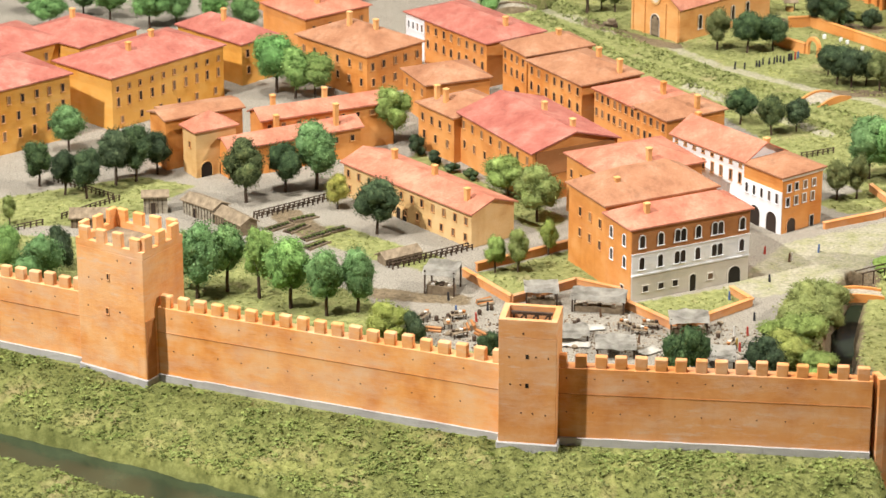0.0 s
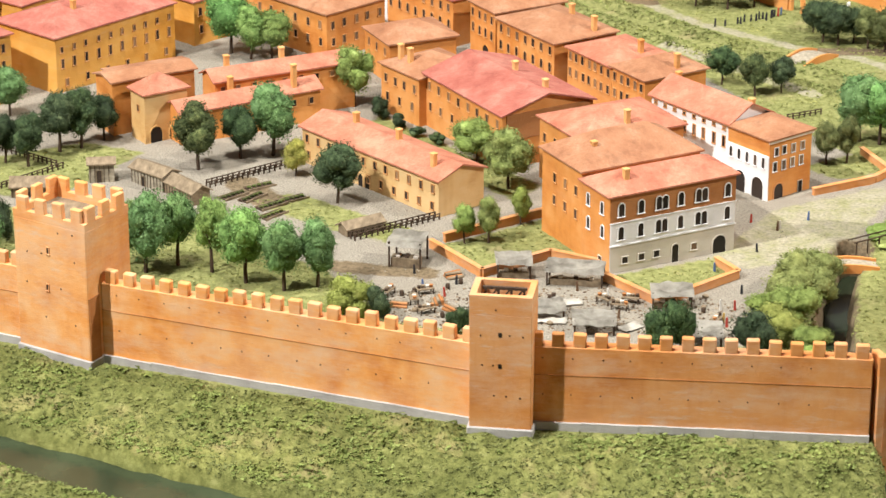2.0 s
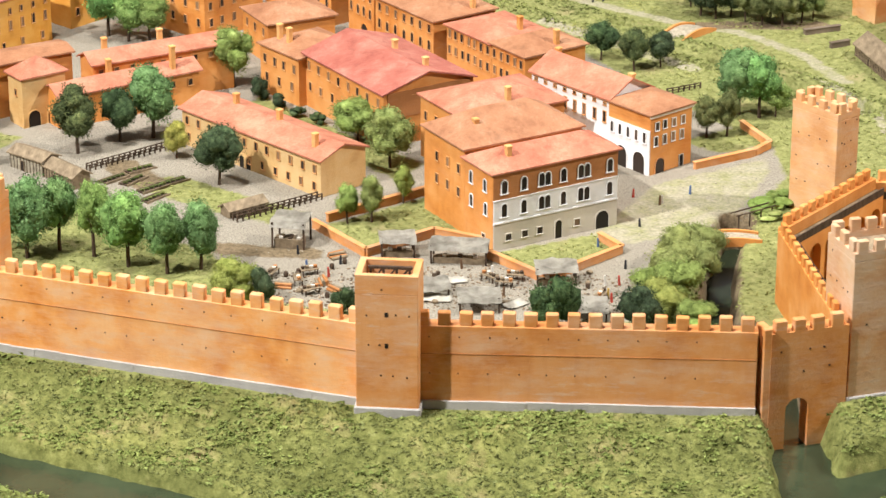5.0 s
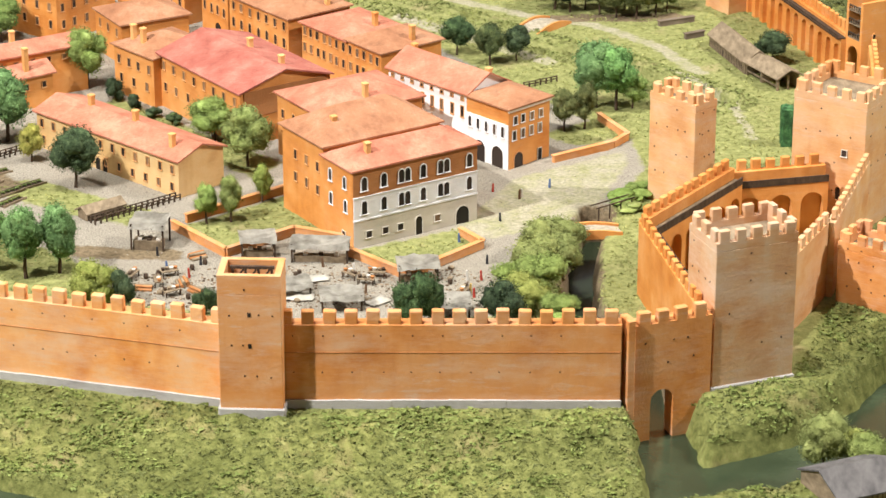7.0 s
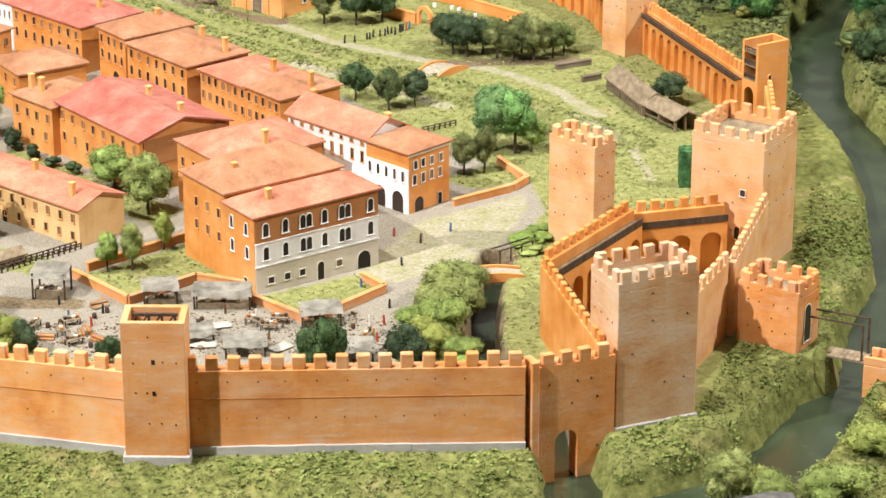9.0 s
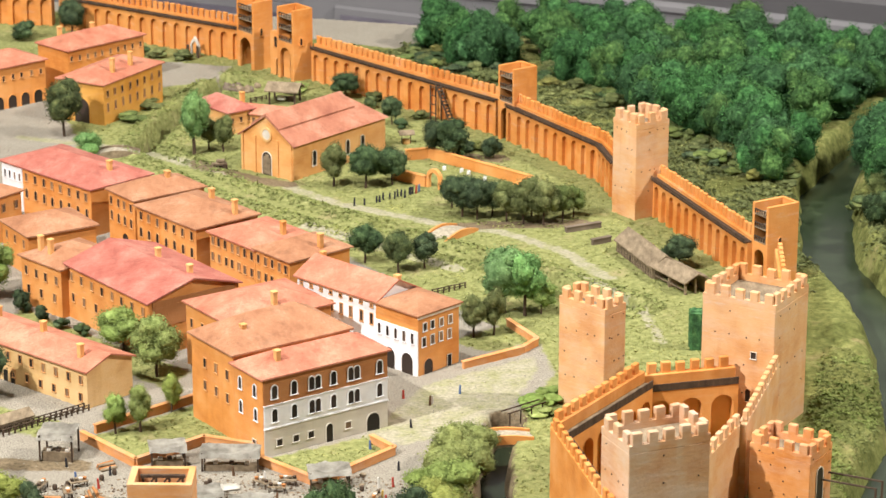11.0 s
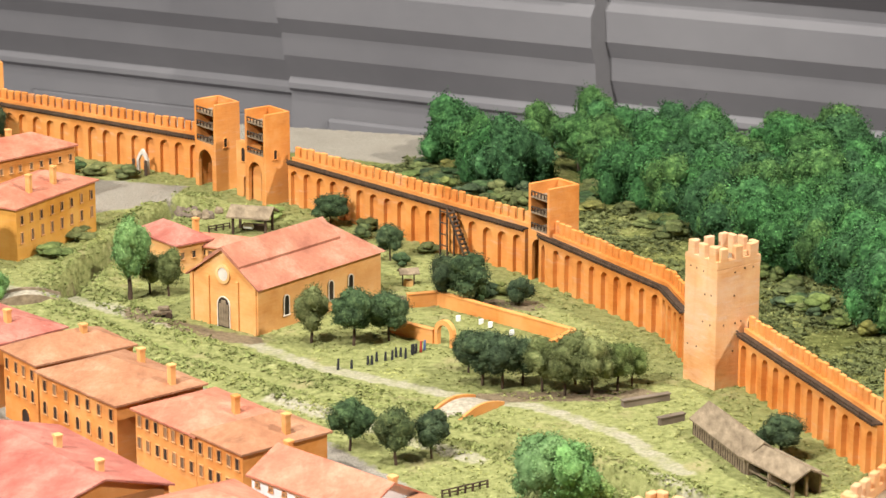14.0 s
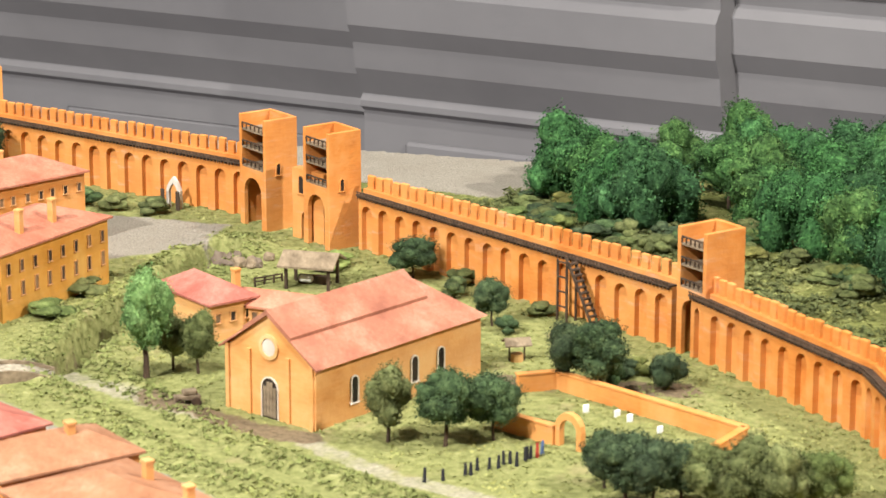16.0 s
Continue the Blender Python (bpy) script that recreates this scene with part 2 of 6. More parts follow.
def ground_colour(k):
    grain = k.noise(700, 4, 0.7)
    patch = k.noise(26, 5, 0.6)
    grass = k.ramp(k.noise(130, 6, 0.7), (0.22, (0.04, 0.047, 0.014)), (0.42, (0.125, 0.135, 0.04)), (0.6, (0.205, 0.215, 0.07)), (0.8, (0.33, 0.33, 0.135)))
    drift = k.ramp(k.noise(13, 4, 0.6), (0.32, (0.62, 0.64, 0.58)), (0.52, (1.0, 1.0, 1.0)), (0.7, (1.25, 1.2, 1.15)))
    grass = k.mix(1.0, grass, drift, "MULTIPLY")
    grass = k.mix(k.step(patch, 0.56, 0.8), grass, k.ramp(grain, (0.3, (0.20, 0.15, 0.07)), (0.7, (0.38, 0.31, 0.16))))
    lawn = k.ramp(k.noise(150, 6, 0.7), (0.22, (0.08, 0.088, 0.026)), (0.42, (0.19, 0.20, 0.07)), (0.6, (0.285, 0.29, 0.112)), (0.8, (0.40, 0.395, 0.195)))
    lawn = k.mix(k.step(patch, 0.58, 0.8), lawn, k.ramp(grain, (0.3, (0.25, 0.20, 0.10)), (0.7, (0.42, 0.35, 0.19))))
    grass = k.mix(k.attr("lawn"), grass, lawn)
    gravel = k.ramp(grain, (0.35, (0.16, 0.14, 0.11)), (0.5, (0.28, 0.25, 0.20)), (0.66, (0.40, 0.365, 0.305)))
    gravel = k.mix(k.math("MULTIPLY", k.step(patch, 0.4, 0.7), 0.35), gravel, (0.22, 0.185, 0.145))
    sand = k.mix(k.math("MULTIPLY", k.step(k.noise(55, 5, 0.65), 0.42, 0.66), 0.65), k.ramp(k.noise(300, 4, 0.6), (0.3, (0.25, 0.225, 0.155)), (0.7, (0.43, 0.395, 0.29))), grass)
    soil = k.ramp(k.noise(240, 5, 0.65), (0.3, (0.10, 0.075, 0.045)), (0.7, (0.24, 0.18, 0.11)))
    wob = k.math("MULTIPLY", k.math("SUBTRACT", k.noise(85, 5, 0.65), 0.5), 1.1)

    def zone(name):
        return k.step(k.math("ADD", k.attr(name), wob), 0.38, 0.62)
    c = k.mix(zone("gravel"), grass, gravel)
    c = k.mix(zone("sand"), c, sand)
    return k.mix(zone("soil"), c, soil)


GROUND = material("model_ground_flock", ground_colour, 0.95, 0.9, 900, spec=0.1)


def water_colour(k):
    return k.ramp(k.noise(14, 4), (0.3, (0.018, 0.026, 0.014)), (0.7, (0.045, 0.06, 0.033)))


TURF = material("turf_flock", leaf((0.09, 0.098, 0.030), (0.205, 0.215, 0.074), (0.35, 0.36, 0.15), 0.85), 0.95, 0.7, 900, spec=0.1)
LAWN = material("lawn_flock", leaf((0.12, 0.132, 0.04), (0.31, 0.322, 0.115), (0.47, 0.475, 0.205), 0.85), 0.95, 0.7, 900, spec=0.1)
WATER = material("murky_varnish_water", water_colour, 0.2, 0.08, 160, spec=0.35)

# ---- mesh helpers ----


def mesh(name, verts, faces):
    me = bpy.data.meshes.new(name)
    me.from_pydata([tuple(v) for v in verts], [], faces)
    me.update()
    return me


def finish(bm, mat, name, smooth=False):
    bmesh.ops.recalc_face_normals(bm, faces=bm.faces)
    me = bpy.data.meshes.new(name)
    bm.to_mesh(me)
    bm.free()
    me.materials.append(mat)
    for p in me.polygons:
        p.use_smooth = smooth
    return me


def part(name, bm, mat, parent=None, label="", smooth=False):
    me = bm if isinstance(bm, bpy.types.Mesh) else finish(bm, mat, name, smooth)
    ob = new(name, me)
    ob.parent = parent
    if label:
        tagged(ob, label)
    return ob


def box(bm, x0, y0, z0, x1, y1, z1, bev=0.0):
    made = bmesh.ops.create_cube(bm, size=1.0, matrix=Matrix.Translation(((x0 + x1) / 2, (y0 + y1) / 2, (z0 + z1) / 2)) @ Matrix.Diagonal((x1 - x0, y1 - y0, z1 - z0, 1)))
    if bev:
        edges = list({e for v in made["verts"] for e in v.link_edges})
        bmesh.ops.bevel(bm, geom=edges, offset=bev, segments=1, affect="EDGES", profile=0.5)
    return bm


def boxes(*dims, bev=0.0):
    bm = bmesh.new()
    for d in dims:
        box(bm, *d, bev=bev)
    return bm


def prism(bm, outline, way):
    """A flat outline (3D points in order) pushed along way."""
    lo = [bm.verts.new(p) for p in outline]
    hi = [bm.verts.new(Vector(p) + Vector(way)) for p in outline]
    n = len(lo)
    bm.faces.new(lo)
    bm.faces.new(hi[::-1])
    for i in range(n):
        bm.faces.new((lo[i], hi[i], hi[(i + 1) % n], lo[(i + 1) % n]))
    return bm


def anchor(name, x, y, angle, label, category, group="", kind="", z=0.0):
    ob = new(name)
    ob.empty_display_size = 0.01
    ob.matrix_basis = pose(x, y, z, 0, 0, angle)
    return tagged(ob, label, category, group, kind)


def arch_points(w, h, n=8):
    """A round-headed opening standing on the x axis, from left foot to right foot."""
    r = w / 2
    pts = [(-r, 0.0)]
    for i in range(n + 1):
        a = math.pi * (1 - i / n)
        pts.append((r * math.cos(a), h - r + r * math.sin(a)))
    pts.append((r, 0.0))
    return pts


# ---- windows ----
WINDOWS = {}


def window_meshes(w, h, arch, trim):
    key = (round(w, 5), round(h, 5), arch, trim.name)
    if key not in WINDOWS:
        t = 0.0009 if arch else 0.0006
        if arch:
            inner, outer = arch_points(w, h, 6), arch_points(w + 2 * t, h + t, 6)
        else:
            inner = [(-w / 2, 0), (-w / 2, h), (w / 2, h), (w / 2, 0)]
            outer = [(-w / 2 - t, 0), (-w / 2 - t, h + t), (w / 2 + t, h + t), (w / 2 + t, 0)]
        bm = bmesh.new()
        front = -0.0007
        io = [bm.verts.new((x, front, z)) for x, z in inner]
        oo = [bm.verts.new((x, front, z)) for x, z in outer]
        ob_ = [bm.verts.new((x, 0.0002, z)) for x, z in outer]
        ib = [bm.verts.new((x, 0.0002, z)) for x, z in inner]
        for i in range(len(io) - 1):
            bm.faces.new((oo[i], oo[i + 1], io[i + 1], io[i]))
            bm.faces.new((ob_[i], ob_[i + 1], oo[i + 1], oo[i]))
            bm.faces.new((io[i], io[i + 1], ib[i + 1], ib[i]))
        box(bm, -w / 2 - 1.6 * t, -0.0011, -0.0007, w / 2 + 1.6 * t, 0.0001, 0.0)
        frame_me = finish(bm, trim, "window")
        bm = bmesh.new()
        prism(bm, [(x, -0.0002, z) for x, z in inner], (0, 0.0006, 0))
        # Arches and wide openings get a sheet of painted shade, not a cut.
        WINDOWS[key] = frame_me, finish(bm, HOLE_SHADE if arch or w > 0.006 else SHUTTER, "pane")
    return WINDOWS[key]


def window(parent, side, u, z, w, h, arch=False, trim=None, depth=None, name="window"):
    """side 'x': the wall along local x at y=0; side 'y': the wall along local y at x=0."""
    a, b = window_meshes(w, h, arch, trim or SILL)
    ob = part(name, a, None, parent)
    ob.matrix_basis = pose(u, 0, z) if side == "x" else pose(0, u, z, 0, 0, -90)
    part("pane", b, None, ob)
    return ob


def window_rows(parent, side, length, rows, lo=0.0, hi=1.0, trim=None):
    """rows: (count, z, width, height, arched)."""
    for n, z, w, h, arch in rows:
        for i in range(n):
            u = length * (lo + (hi - lo) * (i + 0.5) / n) + random.uniform(-0.0008, 0.0008)
            window(parent, side, u, z + random.uniform(-0.0004, 0.0004), w * 1.15, h * 1.15, arch, trim)


# ---- houses ----


def gable_wall(lx, ly, he, rise, axis):
    bm = bmesh.new()
    if axis == "y":   # ridge along y, gables on the x walls
        prism(bm, [(0, 0, -0.004), (lx, 0, -0.004), (lx, 0, he), (lx / 2, 0, he + rise), (0, 0, he)], (0, ly, 0))
    elif axis == "x":
        prism(bm, [(0, 0, -0.004), (0, ly, -0.004), (0, ly, he), (0, ly / 2, he + rise), (0, 0, he)], (lx, 0, 0))
    else:
        box(bm, 0, 0, -0.004, lx, ly, he)
    return bm


def roof_mesh(lx, ly, he, rise, axis, over=0.0028, thick=0.0014):
    bm = bmesh.new()
    if axis in "xy":
        swap = axis == "x"
        l, w = (lx, ly) if swap else (ly, lx)
        drop = rise * over / (w / 2)
        pts = [(-over, he - drop), (w / 2, he + rise), (w + over, he - drop), (w + over, he - drop + thick), (w / 2, he + rise + thick), (-over, he - drop + thick)]
        if swap:
            prism(bm, [(-over, u, z) for u, z in pts], (l + 2 * over, 0, 0))
        else:
            prism(bm, [(u, -over, z) for u, z in pts], (0, l + 2 * over, 0))
    else:
        x0, y0, x1, y1 = -over, -over, lx + over, ly + over
        low = [bm.verts.new(p) for p in ((x0, y0, he), (x1, y0, he), (x1, y1, he), (x0, y1, he))]
        mid = [bm.verts.new((v.co.x, v.co.y, he + thick)) for v in low]
        w, l = x1 - x0, y1 - y0
        if axis == "p":
            r = [bm.verts.new(((x0 + x1) / 2, (y0 + y1) / 2, he + rise + thick))] * 2
        elif w > l:
            k = l * 0.5
            r = [bm.verts.new((x0 + k, y0 + l / 2, he + rise + thick)), bm.verts.new((x1 - k, y0 + l / 2, he + rise + thick))]
        else:
            k = w * 0.5
            r = [bm.verts.new((x0 + w / 2, y0 + k, he + rise + thick)), bm.verts.new((x0 + w / 2, y1 - k, he + rise + thick))]
        bm.faces.new(low[::-1])
        for i in range(4):
            bm.faces.new((low[i], low[(i + 1) % 4], mid[(i + 1) % 4], mid[i]))
        a, b, c, d = mid
        if r[0] is r[1]:
            for p, q in ((a, b), (b, c), (c, d), (d, a)):
                bm.faces.new((p, q, r[0]))
        elif w > l:
            for f in ((a, b, r[1], r[0]), (b, c, r[1]), (c, d, r[0], r[1]), (d, a, r[0])):
                bm.faces.new(f)
        else:
            for f in ((a, b, r[0]), (b, c, r[1], r[0]), (c, d, r[1]), (d, a, r[0], r[1])):
                bm.faces.new(f)
    return bm


def house(label, x, y, angle, lx, ly, he, rise, axis, wall, roof, chimneys=(), name="house", category="house"):
    """Corner x, y; local x runs along angle, local y to its left."""
    h = anchor(name, x, y, angle, label, category, "houses of the model town")
    part("wall", gable_wall(lx, ly, he, rise, axis), wall, h)
    part("roof", roof_mesh(lx, ly, he, rise, axis), roof, h)
    for cx, cy, top in chimneys:
        c = part("chimney", boxes((cx - 0.0023, cy - 0.0023, he, cx + 0.0023, cy + 0.0023, top), (cx - 0.0027, cy - 0.0027, top - 0.0014, cx + 0.0027, cy + 0.0027, top + 0.0004), bev=0.0003), CHURCH, h)
    return h

# ---- ground ----


def lattice(seed):
    return np.random.RandomState(seed).rand(256, 256)


def value_noise(x, y, scale, seed):
    g = lattice(seed)
    u, v = x * scale + 1000.0, y * scale + 1000.0
    i, j = np.floor(u).astype(int), np.floor(v).astype(int)
    f, h = u - i, v - j
    f, h = f * f * (3 - 2 * f), h * h * (3 - 2 * h)
    a, b, c, d = g[i % 256, j % 256], g[(i + 1) % 256, j % 256], g[i % 256, (j + 1) % 256], g[(i + 1) % 256, (j + 1) % 256]
    return (a * (1 - f) + b * f) * (1 - h) + (c * (1 - f) + d * f) * h


def rough(x, y, scale, seed, octaves=4):
    s, amp, tot = 0.0, 1.0, 0.0
    for o in range(octaves):
        s = s + amp * value_noise(x, y, scale * 2 ** o, seed + o)
        tot += amp
        amp *= 0.55
    return s / tot


def to_line(x, y, pts):
    """Distance to a broken line."""
    best = np.full(x.shape, 9.0)
    for (ax, ay), (bx, by) in zip(pts[:-1], pts[1:]):
        dx, dy = bx - ax, by - ay
        t = np.clip(((x - ax) * dx + (y - ay) * dy) / (dx * dx + dy * dy), 0, 1)
        best = np.minimum(best, np.hypot(x - ax - t * dx, y - ay - t * dy))
    return best


def to_area(x, y, pts):
    """Signed distance to a polygon, negative inside."""
    d = to_line(x, y, list(pts) + [pts[0]])
    inside = np.zeros(x.shape, bool)
    for (ax, ay), (bx, by) in zip(pts, list(pts[1:]) + [pts[0]]):
        cross = ((ay > y) != (by > y)) & (x < (bx - ax) * (y - ay) / (by - ay + 1e-12) + ax)
        inside ^= cross
    return np.where(inside, -d, d)


def smooth(v, lo, hi):
    t = np.clip((v - lo) / (hi - lo), 0, 1)
    return t * t * (3 - 2 * t)


FRONT = ((-1.3, 2.24), (-0.588, 1.905), (-0.448, 1.85), (-0.155, 1.765), (-0.10, 1.767), (0.123, 1.767), (0.19, 1.795), (0.253, 1.82), (0.30, 1.96), (0.345, 1.93), (0.365, 1.96), (0.37, 2.13), (0.45, 2.45))
INNER = FRONT[:-2] + ((0.372, 2.185), (0.39, 2.47), (0.30, 2.69), (0.262, 2.82), (0.17, 2.985), (-0.04, 3.24), (-0.12, 3.33), (-0.36, 3.51), (-0.8, 3.6), (-1.3, 3.6))
RIVER = ((-1.3, 2.12), (-0.563, 1.806), (-0.289, 1.693), (-0.2, 1.65), (-0.26, 1.60), (-0.428, 1.69), (-0.548, 1.745), (-1.3, 2.03))
MOAT = ((0.138, 1.81), (0.172, 1.81), (0.185, 1.735), (0.248, 1.766), (0.302, 1.829), (0.342, 1.90), (0.375, 1.93), (0.40, 2.03), (0.445, 2.15), (0.47, 2.35), (0.465, 2.47), (0.44, 2.60), (0.475, 2.85), (0.6, 3.1), (0.66, 3.1), (0.535, 2.85), (0.50, 2.62), (0.52, 2.47), (0.54, 2.35), (0.51, 2.2), (0.452, 2.07), (0.424, 1.97), (0.369, 1.84), (0.31, 1.74), (0.23, 1.69), (0.14, 1.66))
CHANNEL = ((0.155, 1.80), (0.152, 1.87), (0.106, 1.95), (0.112, 2.08), (0.128, 2.145))
CANAL = ((0.255, 2.42), (0.19, 2.487), (0.163, 2.525), (0.07, 2.60), (-0.012, 2.68), (-0.114, 2.78), (-0.225, 2.95), (-0.20, 3.06), (-0.14, 3.24))
TOWN = ((-1.3, 2.3), (-0.66, 2.16), (-0.48, 2.17), (-0.30, 2.05), (-0.235, 1.95), (-0.096, 1.918), (0.041, 1.929), (0.055, 2.03), (0.095, 2.10), (0.128, 2.126), (0.173, 2.244), (0.165, 2.32), (0.07, 2.45), (-0.02, 2.6), (-0.29, 2.93), (-0.31, 3.05), (-0.36, 3.2), (-0.8, 3.3), (-1.3, 3.3))
PALE = ((-0.32, 3.36), (-0.141, 3.302), (-0.153, 3.239), (-0.23, 3.20), (-0.33, 3.25))
STRIP = ((-0.6, 3.70), (-0.10, 3.46), (0.06, 3.38), (0.09, 3.42), (0.2, 3.6), (-0.6, 3.9))
PIAZZA = ((0.0, 2.10), (0.056, 2.225), (0.10, 2.255), (0.165, 2.30), (0.165, 2.25), (0.125, 2.135), (0.09, 2.115), (0.045, 2.08))
GARDENS = (
    ((-0.211, 2.115), (-0.121, 2.19), (-0.09, 2.14), (-0.076, 2.085), (-0.121, 2.092), (-0.173, 2.052)),
    ((-0.072, 2.058), (0.015, 2.11), (0.03, 2.068), (-0.028, 2.005)),
    ((-0.70, 2.24), (-0.56, 2.33), (-0.50, 2.31), (-0.55, 2.20), (-0.66, 2.18)),
    ((-0.35, 2.22), (-0.23, 2.14), (-0.25, 2.11), (-0.33, 2.15), (-0.39, 2.20)),
    ((-0.33, 2.37), (-0.25, 2.32), (-0.16, 2.22), (-0.14, 2.26), (-0.22, 2.34), (-0.30, 2.43)),
    ((0.085, 2.33), (0.15, 2.38), (0.17, 2.33), (0.12, 2.30)),
)


def ground_height(x, y):
    outside = -to_area(x, y, list(FRONT) + [(0.62, 3.0), (0.62, 4.5), (-1.3, 4.5)])
    d = -outside
    z = -0.024 * smooth(d, 0.004, 0.10)
    turf = smooth(d, -0.002, 0.012)
    z = z + turf * (0.015 * (rough(x, y, 38, 3) - 0.5) + 0.008 * (rough(x, y, 110, 9) - 0.45))
    z = z + (1 - turf) * 0.0016 * (rough(x, y, 160, 21) - 0.5)
    wob = 0.008 * (rough(x, y, 50, 33) - 0.5)
    for area in (RIVER, MOAT):
        s = to_area(x, y, area) + wob
        z = z * smooth(s, -0.004, 0.016) - 0.05 * (1 - smooth(s, -0.012, 0.012))
    s = to_line(x, y, CHANNEL) + 0.5 * wob
    z = z - 0.045 * (1 - smooth(s, 0.007, 0.016))
    s = np.minimum(to_line(x, y, CANAL[:3] + ((0.125, 2.56),)), to_line(x, y, CANAL[-3:])) + 0.5 * wob
    z = z - 0.042 * (1 - smooth(s, 0.005, 0.016))
    s = to_line(x, y, CANAL) + 0.5 * wob
    z = z + 0.006 * smooth(s, 0.010, 0.016) * (1 - smooth(s, 0.022, 0.04)) * rough(x, y, 120, 40)
    return z


STEP = 0.004
gx, gy = np.meshgrid(np.arange(-1.2, 1.0, STEP), np.arange(1.45, 3.95, STEP), indexing="ij")
gz = ground_height(gx, gy)
nx, ny = gx.shape
keep = (gy < 3.53 - 0.30 * gx).ravel()
idx = np.arange(nx * ny).reshape(nx, ny)
quads = np.stack([idx[:-1, :-1], idx[1:, :-1], idx[1:, 1:], idx[:-1, 1:]], -1).reshape(-1, 4)
quads = quads[keep[quads].all(1)]
me = bpy.data.meshes.new("ground")
me.from_pydata(np.stack([gx, gy, gz], -1).reshape(-1, 3).tolist(), [], quads.tolist())
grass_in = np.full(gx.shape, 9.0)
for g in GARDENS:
    grass_in = np.minimum(grass_in, to_area(gx, gy, g))
town = np.minimum(to_area(gx, gy, TOWN), np.minimum(to_area(gx, gy, PALE), to_area(gx, gy, STRIP)))
town = np.maximum(town, -grass_in)
paths = np.minimum(to_line(gx, gy, ((-0.36, 3.0), (-0.23, 2.947), (-0.13, 2.849), (-0.075, 2.817), (-0.012, 2.743), (0.089, 2.672), (0.15, 2.644), (0.206, 2.58), (0.24, 2.50))) - 0.007,
                   to_line(gx, gy, ((-0.045, 2.667), (0.013, 2.612), (0.10, 2.53))) - 0.007)
paths = np.minimum(paths, to_line(gx, gy, ((0.211, 2.514), (0.262, 2.418), (0.275, 2.32))) - 0.004)
paths = np.minimum(paths, to_area(gx, gy, PIAZZA) + 0.006)
beds = np.minimum(to_line(gx, gy, CHANNEL) - 0.017, np.minimum(to_line(gx, gy, CANAL[:3] + ((0.125, 2.56),)), to_line(gx, gy, CANAL[-3:])) - 0.009)
beds = np.minimum(beds, to_area(gx, gy, RIVER) + 0.008)
beds = np.minimum(beds, to_area(gx, gy, MOAT) + 0.008)
dark_soil = np.minimum(to_line(gx, gy, ((-0.30, 2.06), (-0.22, 2.05))) - 0.012, to_line(gx, gy, ((0.11, 2.665), (0.23, 2.67))) - 0.012)
dark_soil = np.minimum(dark_soil, to_line(gx, gy, ((0.05, 2.92), (0.16, 2.90))) - 0.014)
dark_soil = np.minimum(dark_soil, to_line(gx, gy, ((-0.16, 2.885), (-0.10, 2.83), (-0.065, 2.812))) - 0.011)
dark_soil = np.minimum(dark_soil, to_line(gx, gy, ((-0.37, 2.20), (-0.40, 2.24))) - 0.016)
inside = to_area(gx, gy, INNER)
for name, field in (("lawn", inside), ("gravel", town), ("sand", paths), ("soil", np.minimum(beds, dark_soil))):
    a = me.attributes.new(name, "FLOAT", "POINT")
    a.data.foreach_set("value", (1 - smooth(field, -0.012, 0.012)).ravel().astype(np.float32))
me.materials.append(GROUND)
me.polygons.foreach_set("use_smooth", [True] * len(me.polygons))
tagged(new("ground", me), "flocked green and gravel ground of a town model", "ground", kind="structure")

water = part("water", boxes((-1.2, 1.45, -0.036, 1.0, 3.4, -0.031)), WATER)
tagged(water, "murky green-brown varnished water of the moat", "water", kind="structure")

# ---- the hall that holds the model ----
table = anchor("table", 0, 2.6, 0, "large dark wooden table under the town model", "table", z=-0.75)
part("tabletop", boxes((-1.21, -1.16, 0.66, 1.01, 0.60, 0.70)), TABLE, table)
part("skirt", boxes((-1.19, -1.14, 0.0, 0.99, 0.58, 0.66)), TABLE, table)
hall = anchor("wall_north", 0, 5.0, -28, "grey stone hall wall with heavy moulded plinth", "wall", kind="structure", z=-0.75)


def moulding(x0, x1, profile, back=0.6):
    """profile: (z, depth) from below up; depth is how far it stands out."""
    bm = bmesh.new()
    pts = [(x0, -d, z) for z, d in profile]
    pts = [(x0, back, profile[0][0])] + pts + [(x0, back, profile[-1][0])]
    prism(bm, pts, (x1 - x0, 0, 0))
    return bm


PLINTH = ((0, 0.02), (0.40, 0.02), (0.455, 0.02), (0.462, 0.027), (0.47, 0.027), (0.478, 0.022), (0.515, 0.036), (0.55, 0.040), (0.575, 0.050), (0.62, 0.052), (0.635, 0.042), (0.652, 0.044), (0.675, 0.060), (0.71, 0.068), (0.80, 0.07), (4.2, 0.07))


def shifted(out, up):
    return [(z + (up if 0 < z < 4 else 0), 1.45 * d + out) for z, d in PLINTH]


part("wall_bay", moulding(-6, -0.045, shifted(0.0, 0.0)), STONE, hall)
part("wall_bay", moulding(-0.045, 0.465, shifted(0.05, 0.02)), STONE, hall)
part("wall_bay", moulding(0.465, 6, shifted(0.0, 0.02)), STONE, hall)
part("sunk_panel", boxes((0.02, -0.090, 0.25, 0.35, -0.0780, 0.440), bev=0.004), STONE, hall)
part("dark_panel", boxes((0.038, -0.0945, 0.27, 0.332, -0.0905, 0.425)), DARK_PANEL, hall)
part("sunk_panel", boxes((-0.55, -0.0325, 0.27, -0.09, -0.0280, 0.42), bev=0.004), STONE, hall)
part("dark_panel", boxes((-0.525, -0.0370, 0.29, -0.115, -0.0330, 0.40)), DARK_PANEL, hall)
floor = part("floor", boxes((-5, -3, -0.85, 5, 8, -0.75)), STONE)
tagged(floor, "polished grey stone hall floor", "floor", kind="structure")
